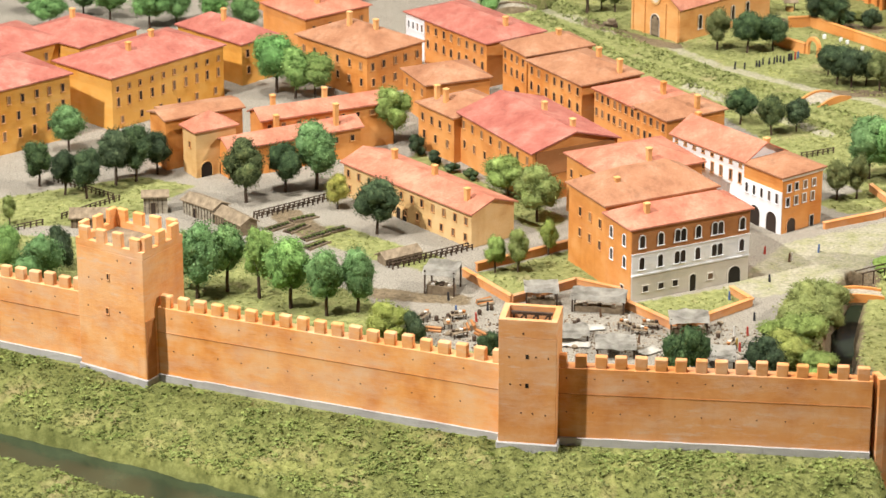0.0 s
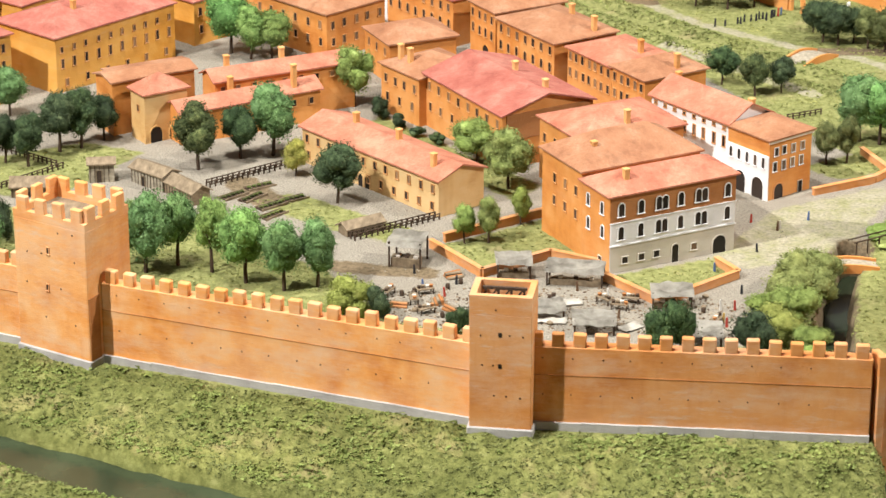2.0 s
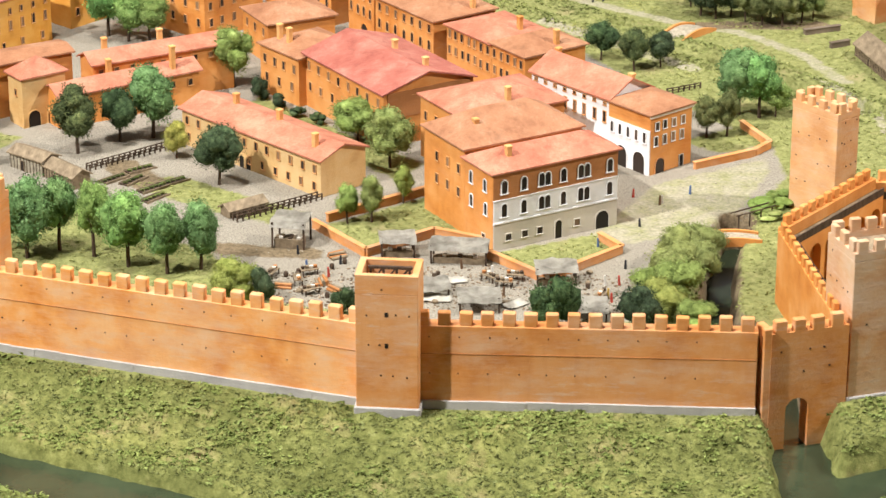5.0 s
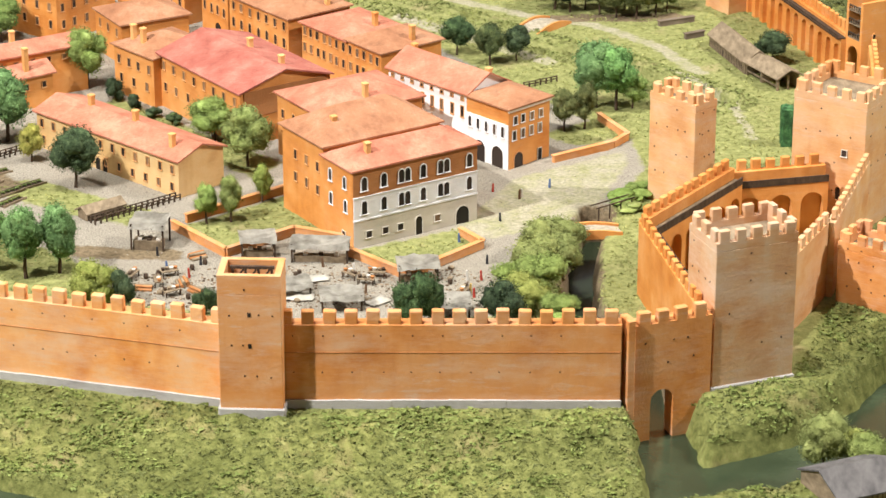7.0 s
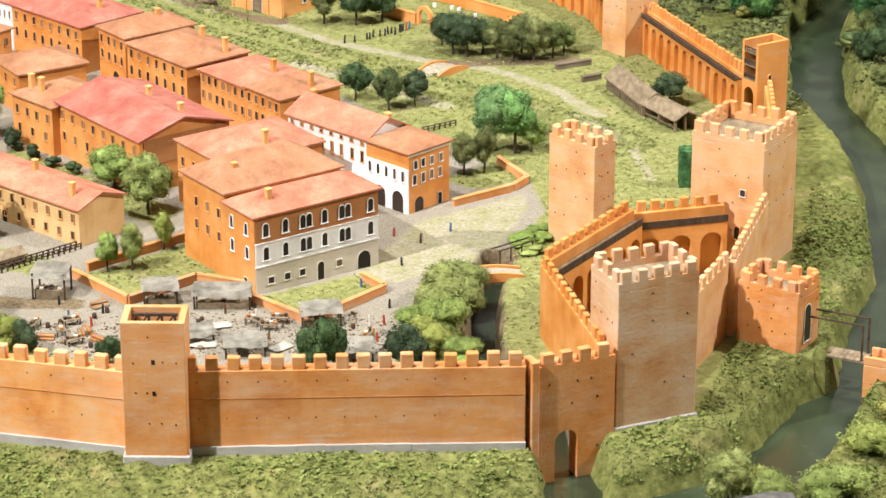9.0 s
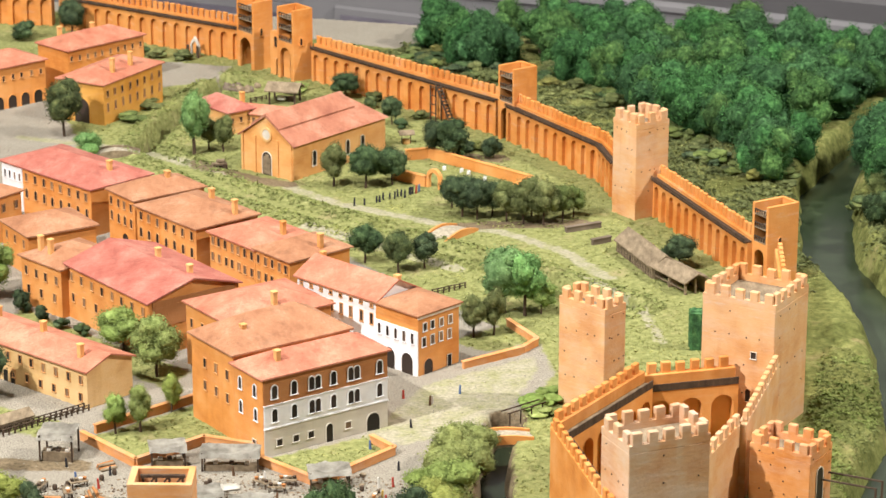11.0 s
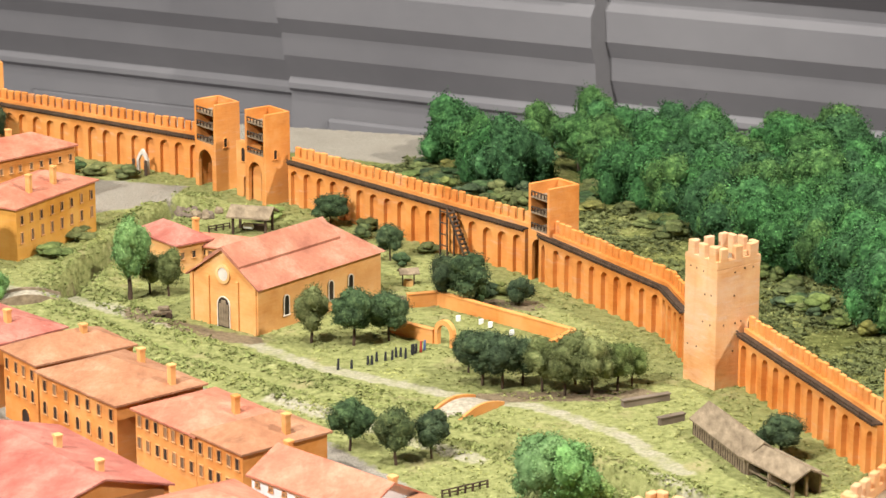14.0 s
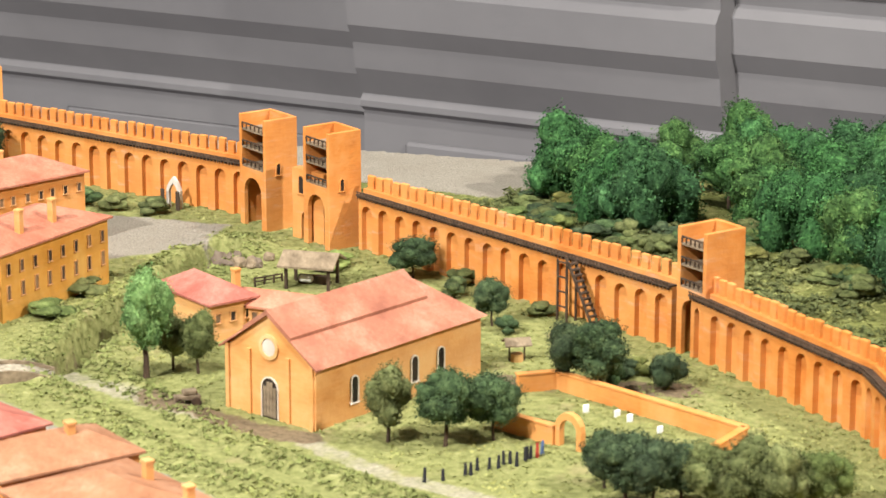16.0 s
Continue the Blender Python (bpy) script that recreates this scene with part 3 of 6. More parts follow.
# Unseen walls and ceiling, added to close the room for bounced light.
for nm, dims in (("wall_west", (-5.2, -3, -0.85, -5, 8, 3.5)), ("wall_east", (5, -3, -0.85, 5.2, 8, 3.5)), ("wall_south", (-5.2, -3.2, -0.85, 5.2, -3, 3.5)), ("ceiling", (-5.2, -3.2, 3.5, 5.2, 8, 3.7))):
    tagged(part(nm, boxes(dims), HALL), "unseen plain plaster enclosing the hall for bounce light", "wall" if "wall" in nm else "ceiling", kind="structure")

# ---- town walls ----
MERLON = {}


def merlon_mesh(w, d, h, mat):
    key = (w, d, h, mat.name)
    if key not in MERLON:
        bm = boxes((-w / 2, 0, -0.001, w / 2, d, h), bev=min(w, d) * 0.13)
        MERLON[key] = finish(bm, mat, "merlon")
    return MERLON[key]


def merlons(parent, x0, y0, x1, y1, z, pitch=0.0149, w=0.0095, d=0.0055, h=0.0102, mat=None, ends=0.5):
    """A row of merlons from one local point to another; d runs to the left of the way."""
    n = max(1, round(math.hypot(x1 - x0, y1 - y0) / pitch))
    ang = math.degrees(math.atan2(y1 - y0, x1 - x0))
    me_ = merlon_mesh(w, d, h, mat or RAMPART)
    for i in range(n):
        f = (i + ends) / n
        ob = part("merlon", me_, None, parent)
        ob.matrix_basis = pose(x0 + (x1 - x0) * f, y0 + (y1 - y0) * f, z, random.uniform(-1, 1), random.uniform(-1.5, 1.5), ang + random.uniform(-2, 2)) @ Matrix.Diagonal((random.uniform(0.93, 1.05), 1, random.uniform(0.9, 1.06), 1))


def put_holes(parent, side, spots, w=0.0016, h=0.0018):
    for u, z in spots:
        bm_key = ("hole", w, h)
        if bm_key not in MERLON:
            # Thin box on the face; its dark colour stands for the hole's shade.
            MERLON[bm_key] = finish(boxes((-w / 2, -0.0003, 0, w / 2, 0.0005, h)), HOLE_SHADE, "putlog_hole")
        ob = part("putlog_hole", MERLON[bm_key], None, parent)
        ob.matrix_basis = pose(u, 0, z) if side == "x" else pose(0, u, z, 0, 0, -90)


def rampart(x0, y0, x1, y1, label, h=0.064, thick=0.012, low=-0.012, mat=None):
    """Outer curtain wall; its outer face looks along local -y."""
    L = math.hypot(x1 - x0, y1 - y0)
    w = anchor("town_wall", x0, y0, math.degrees(math.atan2(y1 - y0, x1 - x0)), label, "wall", "town walls")
    part("wall", boxes((0, 0, 0.005, L, thick, h), bev=0.0006), mat or RAMPART, w)
    bm = bmesh.new()
    n = max(2, int(L / 0.02))
    for i in range(n):
        box(bm, L * i / n, -0.0020 - random.uniform(0, 0.0004), low, L * (i + 1) / n, thick, 0.0060 + random.uniform(-0.0003, 0.0003))
    part("footing", bm, FOOTING, w, "rough grey stone footing")
    part("string_course", boxes((0, -0.0004, h * 0.66, L, 0.001, h * 0.66 + 0.0005)), UMBER, w)
    merlons(w, 0, 0.0005, L, 0.0005, h, mat=mat)
    spots = [(0.012 + 0.021 * i + random.uniform(-0.002, 0.002), h * f) for i in range(int((L - 0.02) / 0.021)) for f in (0.42, 0.86)]
    put_holes(w, "x", spots, 0.0009, 0.0009)
    return w


rampart(-1.15, 2.155, -0.585, 1.905, "long orange painted curtain wall with square merlons")
rampart(-0.585, 1.905, -0.505, 1.877, "orange curtain wall meeting a merloned tower")
rampart(-0.441, 1.853, -0.152, 1.768, "orange curtain wall between two towers on grey footing")
rampart(-0.118, 1.768, 0.126, 1.768, "straight orange curtain wall with grey footing", mat=BRICK)


def tower(label, x, y, angle, lx, ly, h, mat, merlon=True, foot=0.0, pitch=0.0125, mh=0.010, low=-0.01, sink=0.006):
    """Square tower: corner x, y, front along local x. The top is a sunk deck behind a parapet."""
    t = anchor("tower", x, y, angle, label, "tower", "towers of the town walls")
    th = 0.0045
    bm = bmesh.new()
    box(bm, 0, 0, low, lx, ly, h - sink, bev=0.0005)
    part("shaft", bm, mat, t)
    for d in ((0, 0, h - sink, lx, th, h), (0, ly - th, h - sink, lx, ly, h), (0, th, h - sink, th, ly - th, h), (lx - th, th, h - sink, lx, ly - th, h)):
        part("parapet", boxes(d), mat, t)
    part("deck", boxes((th, th, h - sink, lx - th, ly - th, h - sink + 0.0008)), PLANK, t)
    if foot:
        part("footing", boxes((-0.0015, -0.0015, low, lx + 0.0015, ly, foot), bev=0.0008), FOOTING, t, "rough grey stone footing")
    if merlon:
        w = pitch * 0.6
        for p in ((0, 0, lx, 0), (lx, 0, lx, ly), (lx, ly, 0, ly), (0, ly, 0, 0)):
            merlons(t, *p, h, pitch, w, th, mh, mat)
    rows = [h * f for f in (0.28, 0.5, 0.72, 0.9)]
    for side, length in (("x", lx), ("y", ly)):
        spots = [(length * f + random.uniform(-0.002, 0.002), z + random.uniform(-0.001, 0.001)) for z in rows for f in (0.18, 0.4, 0.62, 0.84)]
        put_holes(t, side, [q for q in spots if random.random() < 0.6], 0.0011, 0.0011)
    return t


ta = tower("broad pale-orange merloned tower on the curtain wall", -0.509, 1.869, -26.5, 0.068, 0.052, 0.115, RAMPART, True, 0.006, 0.0165, 0.0115)
window(ta, "x", 0.030, 0.055, 0.0018, 0.005, False, RAMPART)
window(ta, "x", 0.032, 0.085, 0.0018, 0.005, False, RAMPART)
# Thin dark strip colours in the shade on the tower's right side.
part("side_slot", boxes((0.0680, 0.0005, 0.0, 0.0688, 0.0125, 0.056)), UMBER, ta, "dark brown strip painting the shade beside the wall")
tb = tower("plain orange flat-topped tower with timbered opening", -0.157, 1.755, -3.0, 0.0445, 0.034, 0.107, BRICK, False, 0.006, sink=0.014)
bm = boxes((0.0065, 0.022, 0.1030, 0.038, 0.0245, 0.1050), (0.0065, 0.022, 0.0930, 0.038, 0.0240, 0.0945), *[(0.0075 + 0.0092 * i, 0.0222, 0.0930, 0.0092 + 0.0092 * i, 0.0242, 0.1048) for i in range(4)])
for i in range(3):
    u = 0.0088 + 0.0092 * i
    prism(bm, [(u, 0.0225, 0.0940), (u + 0.0016, 0.0225, 0.0940), (u + 0.0090, 0.0225, 0.1035), (u + 0.0074, 0.0225, 0.1035)], (0, 0.0012, 0))
part("timber_frame", bm, TIMBER, tb, "dark timber truss in the tower top")
put_holes(tb, "x", ((0.022, 0.052), (0.022, 0.076)), 0.0024, 0.0034)

# culvert wall between the straight wall and the castle
cw = anchor("culvert_wall", 0.132, 1.772, 21, "orange wall with an arched culvert over the stream", "wall", "town walls")
bm = bmesh.new()
ap = [(x + 0.026, z - 0.035) for x, z in arch_points(0.018, 0.043)]
prism(bm, [(0, 0, -0.04), *[(x, 0, z) for x, z in ap], (0.064, 0, -0.04), (0.064, 0, 0.060), (0, 0, 0.060)], (0, 0.014, 0))
part("wall", bm, BRICK, cw)
part("pier", boxes((-0.003, -0.003, -0.01, 0.003, 0.012, 0.066), bev=0.0006), BRICK, cw)
merlons(cw, 0.004, 0, 0.062, 0, 0.060, mat=BRICK)
put_holes(cw, "x", [(0.012, 0.045), (0.034, 0.045), (0.05, 0.03), (0.03, 0.028), (0.045, 0.045)], 0.0012, 0.0012)

# castle
tower("weathered grey-orange castle corner tower with merlons", 0.193, 1.797, 21.5, 0.065, 0.044, 0.113, STREAKED, True, 0.002, 0.0135, 0.009)
k2 = tower("tall orange castle keep with square merlons", 0.339, 2.094, 57, 0.064, 0.065, 0.1125, PALE_TOWER, True, 0.0, 0.0125, 0.009)
window(k2, "y", 0.018, 0.064, 0.0045, 0.0055, False, TRIM)
window(k2, "y", 0.022, 0.026, 0.0045, 0.011, True, PALE_TOWER, name="doorway")
tower("slim orange castle tower with merlons", 0.206, 2.139, 43, 0.026, 0.051, 0.095, PALE_TOWER, True, 0.0, 0.0115, 0.008)
k4 = tower("low orange castle gatehouse above the moat bridge", 0.344, 1.928, 54, 0.036, 0.052, 0.050, BRICK, True, 0.0, 0.0125, 0.008, low=-0.045)
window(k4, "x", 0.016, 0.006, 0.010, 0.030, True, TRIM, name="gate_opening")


def castle_wall(x0, y0, x1, y1, h, label, arches=False, flip=False, mat=None):
    """Castle curtain; local -y is outside. The inner side has blind arches and a walk."""
    L = math.hypot(x1 - x0, y1 - y0)
    w = anchor("castle_wall", x0, y0, math.degrees(math.atan2(y1 - y0, x1 - x0)), label, "wall", "castle walls")
    m = mat or ORANGE
    part("wall", boxes((0, 0, -0.02, L, 0.007, h), bev=0.0005), m, w)
    merlons(w, 0.003, 0.0004, L - 0.003, 0.0004, h, 0.0125, 0.0075, 0.0042, 0.0085, m)
    if arches:
        n = max(2, round(L / 0.024))
        bm_ = bmesh.new()
        for i in range(n):
            a, b = L * i / n, L * (i + 1) / n
            pts = [(x + (a + b) / 2, z) for x, z in arch_points((b - a) * 0.72, h * 0.66)]
            prism(bm_, [(a, 0.0072, -0.004), *[(x, 0.0072, z if z > 0 else -0.004) for x, z in pts], (b, 0.0072, -0.004), (b, 0.0072, h * 0.82), (a, 0.0072, h * 0.82)], (0, 0.007, 0))
        part("blind_arcade", bm_, m, w)
        part("wall_walk", boxes((0, 0.0071, h * 0.82, L, 0.0135, h * 0.85)), PLANK, w, "weathered plank wall walk")
        part("rail", boxes((0, 0.0136, h * 0.80, L, 0.0146, h * 0.85 + 0.003)), TIMBER, w, "dark timber rail")
    return w


castle_wall(0.238, 1.850, 0.298, 1.972, 0.062, "sunlit orange castle wall above the grassy bank", mat=PALE_TOWER)
castle_wall(0.300, 1.965, 0.345, 2.10, 0.062, "orange castle wall joining keep and gatehouse", mat=PALE_TOWER)
castle_wall(0.228, 2.085, 0.150, 1.972, 0.063, "orange castle wall with blind arches and timber walk", True)
castle_wall(0.150, 1.972, 0.182, 1.806, 0.060, "orange castle wall stepping down to the stream", True)
castle_wall(0.372, 2.185, 0.399, 2.455, 0.042, "orange merloned wall from the keep to the moat tower")
castle_wall(0.308, 2.108, 0.230, 2.090, 0.058, "orange castle wall with blind arches", True)

bridge = anchor("moat_bridge", 0.362, 1.945, -28, "plank drawbridge and brick pier over the moat", "bridge", z=-0.004)
for i in range(10):
    part("plank", boxes((0.0042 * i, -0.009, 0.0, 0.0039 + 0.0042 * i, 0.009, 0.0016)), PLANK, bridge)
part("pier", boxes((0.042, -0.011, -0.045, 0.13, 0.011, 0.0), (0.042, -0.011, 0, 0.13, -0.0085, 0.007), (0.042, 0.0085, 0, 0.13, 0.011, 0.007), bev=0.0006), BRICK, bridge)
for yy in (-0.008, 0.008):
    part("hoist_beam", boxes((-0.004, yy - 0.0006, 0.030, 0.040, yy + 0.0006, 0.0312)), TIMBER, bridge)
    part("post", boxes((0.0385, yy - 0.0007, 0.0, 0.040, yy + 0.0007, 0.030)), TIMBER, bridge)


# back walls with blind arches on the town side
def back_wall(x0, y0, x1, y1, label, h=0.043, bays=0.0185, low=-0.01):
    """Local -y looks at the town; merlons stand on the far side."""
    L = math.hypot(x1 - x0, y1 - y0)
    w = anchor("town_wall", x0, y0, math.degrees(math.atan2(y1 - y0, x1 - x0)), label, "wall", "town walls")
    part("wall", boxes((0, 0, low, L, 0.0095, h * 0.93)), TOWN_ORANGE, w)
    part("parapet", boxes((0, 0.0002, h * 0.93, L, 0.0092, h + 0.0012)), TOWN_ORANGE, w)
    n = max(1, round(L / bays))
    bm_ = bmesh.new()
    for i in range(n):
        a, b = L * i / n, L * (i + 1) / n
        pts = [(x + (a + b) / 2, z) for x, z in arch_points((b - a) * random.uniform(0.56, 0.64), h * random.uniform(0.76, 0.80))]
        prism(bm_, [(a, -0.0042, low), *[(x, -0.0042, z if z > 0 else low) for x, z in pts], (b, -0.0042, low), (b, -0.0042, h * 0.93), (a, -0.0042, h * 0.93)], (0, 0.0041, 0))
    part("blind_arcade", bm_, TOWN_ORANGE, w)
    part("wall_walk", boxes((0, -0.0068, h * 0.93, L, 0.0001, h * 0.93 + 0.0012)), TIMBER, w, "dark timber wall walk")
    bm_ = bmesh.new()
    for i in range(int(L / 0.0034)):
        u = 0.001 + 0.0034 * i
        box(bm_, u, -0.0064, h * 0.93 - 0.0018, u + 0.0011, -0.0044, h * 0.93)
        box(bm_, u, -0.0066, h * 0.93 + 0.0014, u + 0.0006, -0.006, h * 0.93 + 0.0028)
    box(bm_, 0, -0.0066, h * 0.93 + 0.0027, L, -0.0060, h * 0.93 + 0.0033)
    part("railing", bm_, TIMBER, w, "dark timber railing on small brackets")
    merlons(w, 0, 0.0030, L, 0.0030, h + 0.0010, 0.0092, 0.0064, 0.0033, 0.0105, TOWN_ORANGE)
    return w


def open_tower(label, x, y, angle, lx, ly, h, arch=True):
    """Tower open to the town on its local x=0 side, with timber floors."""
    t = anchor("open_tower", x, y, angle, label, "tower", "towers of the town walls")
    th = 0.0032
    zb = h * 0.53
    for v in (0, ly - th):
        part("side_wall", boxes((0, v, -0.01, lx, v + th, h), bev=0.0003), TOWN_ORANGE, t)
    part("outer_wall", boxes((lx - th, th, -0.01, lx, ly - th, h)), TOWN_ORANGE, t)
    bm_ = bmesh.new()
    ay = (ly - 2 * th)
    pts = [(x_ + ly / 2, z) for x_, z in arch_points(ay * 0.8, h * 0.45)]
    prism(bm_, [(0, th, -0.01), *[(0, u, z if z > 0 else -0.01) for u, z in pts], (0, ly - th, -0.01), (0, ly - th, zb), (0, th, zb)], (th, 0, 0))
    part("arched_wall", bm_, TOWN_ORANGE, t)
    for i, z in enumerate((zb, zb + (h - zb) * 0.36, zb + (h - zb) * 0.70)):
        part("timber_floor", boxes((0.0005, th, z, lx - th, ly - th, z + 0.0014)), PLANK, t)
        lat = [(0.0002, th, z + 0.005, 0.0012, ly - th, z + 0.006)]
        k = 5
        for j in range(k + 1):
            u = th + (ly - 2 * th - 0.0008) * j / k
            lat.append((0.0002, u, z + 0.0014, 0.0011, u + 0.0008, z + 0.005))
        part("railing", boxes(*lat), TIMBER, t, "dark timber railing")
    window(t, "x", lx * 0.4, h * 0.5, 0.0032, 0.0085, True, TOWN_ORANGE, name="doorway")
    return t


back_wall(0.175, 2.972, 0.262, 2.812, "orange inner face of the town wall with blind arches")
back_wall(0.262, 2.812, 0.272, 2.745, "orange arched wall meeting a merloned tower")
back_wall(-0.040, 3.234, 0.164, 2.992, "long orange town wall with blind arches and timber walk")
back_wall(-0.345, 3.492, -0.125, 3.328, "orange town wall with blind arches behind the houses")
back_wall(-0.80, 3.60, -0.372, 3.515, "distant orange town wall with blind arches")
back_wall(0.307, 2.690, 0.374, 2.480, "orange town wall with blind arches near the moat")

w1 = tower("square pale-orange tower with large merlons", 0.284, 2.677, 33, 0.042, 0.037, 0.099, PALE_TOWER, True, 0.0, 0.0125, 0.010)
window(w1, "x", 0.033, 0.040, 0.004, 0.010, True, PALE_TOWER, name="doorway")
open_tower("orange open-backed tower with timber floors", 0.179, 2.957, 35, 0.032, 0.028, 0.083)
open_tower("orange open-backed gate tower with timber floors", -0.064, 3.226, 36, 0.028, 0.033, 0.0855)
open_tower("orange open-backed gate tower beside its twin", -0.112, 3.280, 36, 0.028, 0.035, 0.083)
open_tower("distant orange open-backed tower with timber floors", -0.352, 3.484, 25, 0.022, 0.026, 0.080)
open_tower("orange open-backed tower beside the moat", 0.386, 2.461, 30, 0.036, 0.024, 0.0795)
gate = anchor("town_gate", -0.092, 3.268, -46, "orange gate wall between the twin towers", "gate", "town walls")
bm = bmesh.new()
prism(bm, [(0, 0, -0.01), *[(x + 0.016, 0, z - 0.0 if z > 0 else -0.01) for x, z in arch_points(0.013, 0.022)], (0.034, 0, -0.01), (0.034, 0, 0.052), (0, 0, 0.052)], (0, 0.008, 0))
part("wall", bm, ORANGE, gate)
for i in range(2):
    window(gate, "x", 0.01 + 0.012 * i, 0.034, 0.005, 0.013, True, ORANGE)

# timber stair on the back wall
st = anchor("scaffold_stair", 0.098, 3.058, -50, "dark timber scaffold with a steep stair to the wall walk", "stairs")
part("frame", boxes(*[(0.0 + 0.009 * (i % 2), -0.010 + 0.008 * (i // 2), -0.002, 0.0012 + 0.009 * (i % 2), -0.0088 + 0.008 * (i // 2), 0.042) for i in range(4)], *[(0, -0.010, z, 0.010, -0.009, z + 0.001) for z in (0.01, 0.02, 0.03, 0.04)]), TIMBER, st)
bm = bmesh.new()
for i in range(12):
    box(bm, 0.011 + 0.0021 * i, -0.010, 0.040 - 0.0035 * i, 0.0135 + 0.0021 * i, -0.003, 0.0412 - 0.0035 * i)
for yy in (-0.010, -0.004):
    prism(bm, [(0.010, yy, 0.0405), (0.037, yy, -0.003), (0.037, yy, 0.0005), (0.010, yy, 0.044)], (0, 0.001, 0))
part("flight", bm, TIMBER, st)

# ---- houses ----
W, H2 = 0.0034, 0.0068

# palace with the painted front
pal = house("three-storey palace with brick top and white plaster front", -0.072, 2.063, 33, 0.119, 0.045, 0.066, 0.0125, "h", ORANGE, CORAL_ROOF, ((0.022, 0.013, 0.083),), "palace", "palace")
part("ground_floor_front", boxes((0.0005, -0.0008, -0.004, 0.1185, 0.0005, 0.0235)), GREY_PLASTER, pal, "grey stone-coloured plaster")
part("middle_front", boxes((0.0005, -0.0010, 0.0235, 0.1185, 0.0005, 0.0432)), WHITE, pal, "white plaster with worn blue-grey")
part("top_front", boxes((0.0005, -0.0008, 0.0432, 0.1185, 0.0005, 0.0655)), UMBER, pal, "brown brick upper storey")
part("string_course", boxes((0, -0.0016, 0.0230, 0.119, 0.0, 0.0242)), WHITE, pal)
part("string_course", boxes((0, -0.0016, 0.0428, 0.119, 0.0, 0.0438)), WHITE, pal)


def front_windows(z, h, spots, arch=True, w=0.0050, trim=None):
    for u in spots:
        ob = window(pal, "x", u * 0.119, z, w, h, arch, trim or WHITE)
        ob.location.y = -0.0009


for z in (0.0285, 0.0485):
    front_windows(z, 0.0112, (0.085, 0.24, 0.38, 0.43, 0.555, 0.695, 0.745, 0.93))
front_windows(0.0075, 0.0055, (0.12, 0.25, 0.37, 0.67), False, 0.0052, GREY_PLASTER)
dr = window(pal, "x", 0.52 * 0.119, -0.001, 0.0062, 0.0165, True, GREY_PLASTER, name="door")
dr.location.y = -0.0008
pt = window(pal, "x", 0.875 * 0.119, -0.002, 0.0125, 0.0175, True, GREY_PLASTER, name="portico_arch")
pt.location.y = -0.0008
window_rows(pal, "y", 0.045, ((2, 0.028, 0.0036, 0.009, True), (2, 0.048, 0.0036, 0.009, True)), trim=WHITE)
window(pal, "y", 0.014, 0.001, 0.005, 0.010, False, TRIM, name="door")

b2 = house("orange house with a broad brown roof behind the palace", -0.0965, 2.1005, 33, 0.112, 0.066, 0.073, 0.020, "h", ORANGE, BROWN_ROOF, ((0.022, 0.02, 0.090),))
window_rows(b2, "y", 0.054, ((3, 0.050, W, H2, False), (3, 0.030, W, H2, False)))
b3 = house("orange house with a wide red roof", -0.102, 2.219, 33, 0.10, 0.076, 0.056, 0.014, "h", ORANGE, CORAL_ROOF, ((0.05, 0.012, 0.074),))
window_rows(b3, "y", 0.076, ((4, 0.036, W, H2, False),))
b4 = house("long orange house with a deep crimson gable roof", -0.177, 2.297, 35.5, 0.094, 0.138, 0.050, 0.0135, "y", ORANGE, RED_ROOF, ((0.055, 0.018, 0.070), (0.058, 0.075, 0.070)))
window_rows(b4, "y", 0.138, ((8, 0.036, W, H2, False), (7, 0.017, W, H2, False)))
part("gable_face", boxes((0.004, -0.0008, 0.026, 0.090, 0.0004, 0.0500)), UMBER, b4, "brown painted gable end")
window_rows(b4, "x", 0.094, ((3, 0.045, 0.0024, 0.0035, False),), 0.25, 0.75)
b5 = house("long sandy-yellow house with a low red roof", -0.221, 2.174, 46.8, 0.051, 0.184, 0.0335, 0.0085, "y", SAND_WALL, CORAL_ROOF, ((0.012, 0.02, 0.050), (0.026, 0.082, 0.052), (0.026, 0.14, 0.052)))
window_rows(b5, "y", 0.184, ((12, 0.0205, 0.0030, 0.0062, False), (11, 0.0055, 0.0030, 0.0058, False)))
for u in (0.094, 0.103):
    window(b5, "y", u, -0.002, 0.006, 0.013, True, SAND_WALL, name="doorway")

# arcaded house: white length and orange head
B6 = pose(0.057, 2.241, 0, 0, 0, 43.8)
p = B6 @ Vector((0, 0.052, 0))
b6 = house("white arcaded house with a coral roof on the square", p.x, p.y, 43.8, 0.050, 0.10, 0.0565, 0.013, "y", WHITE, CORAL_ROOF, ((0.03, 0.004, 0.072), (0.03, 0.098, 0.072)))
window_rows(b6, "y", 0.10, ((8, 0.034, 0.0028, 0.0085, False), (8, 0.0495, 0.0026, 0.0024, False)))
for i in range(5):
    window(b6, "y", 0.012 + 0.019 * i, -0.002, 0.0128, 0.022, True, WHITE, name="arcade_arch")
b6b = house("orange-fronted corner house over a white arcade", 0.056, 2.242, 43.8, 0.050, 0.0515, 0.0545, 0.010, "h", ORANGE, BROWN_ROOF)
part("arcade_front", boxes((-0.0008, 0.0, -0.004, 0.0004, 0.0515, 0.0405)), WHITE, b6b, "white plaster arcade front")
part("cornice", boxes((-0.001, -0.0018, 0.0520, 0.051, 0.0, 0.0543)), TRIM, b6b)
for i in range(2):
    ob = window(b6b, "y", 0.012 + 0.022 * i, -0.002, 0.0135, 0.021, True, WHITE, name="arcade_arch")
    ob.location.x = -0.0008
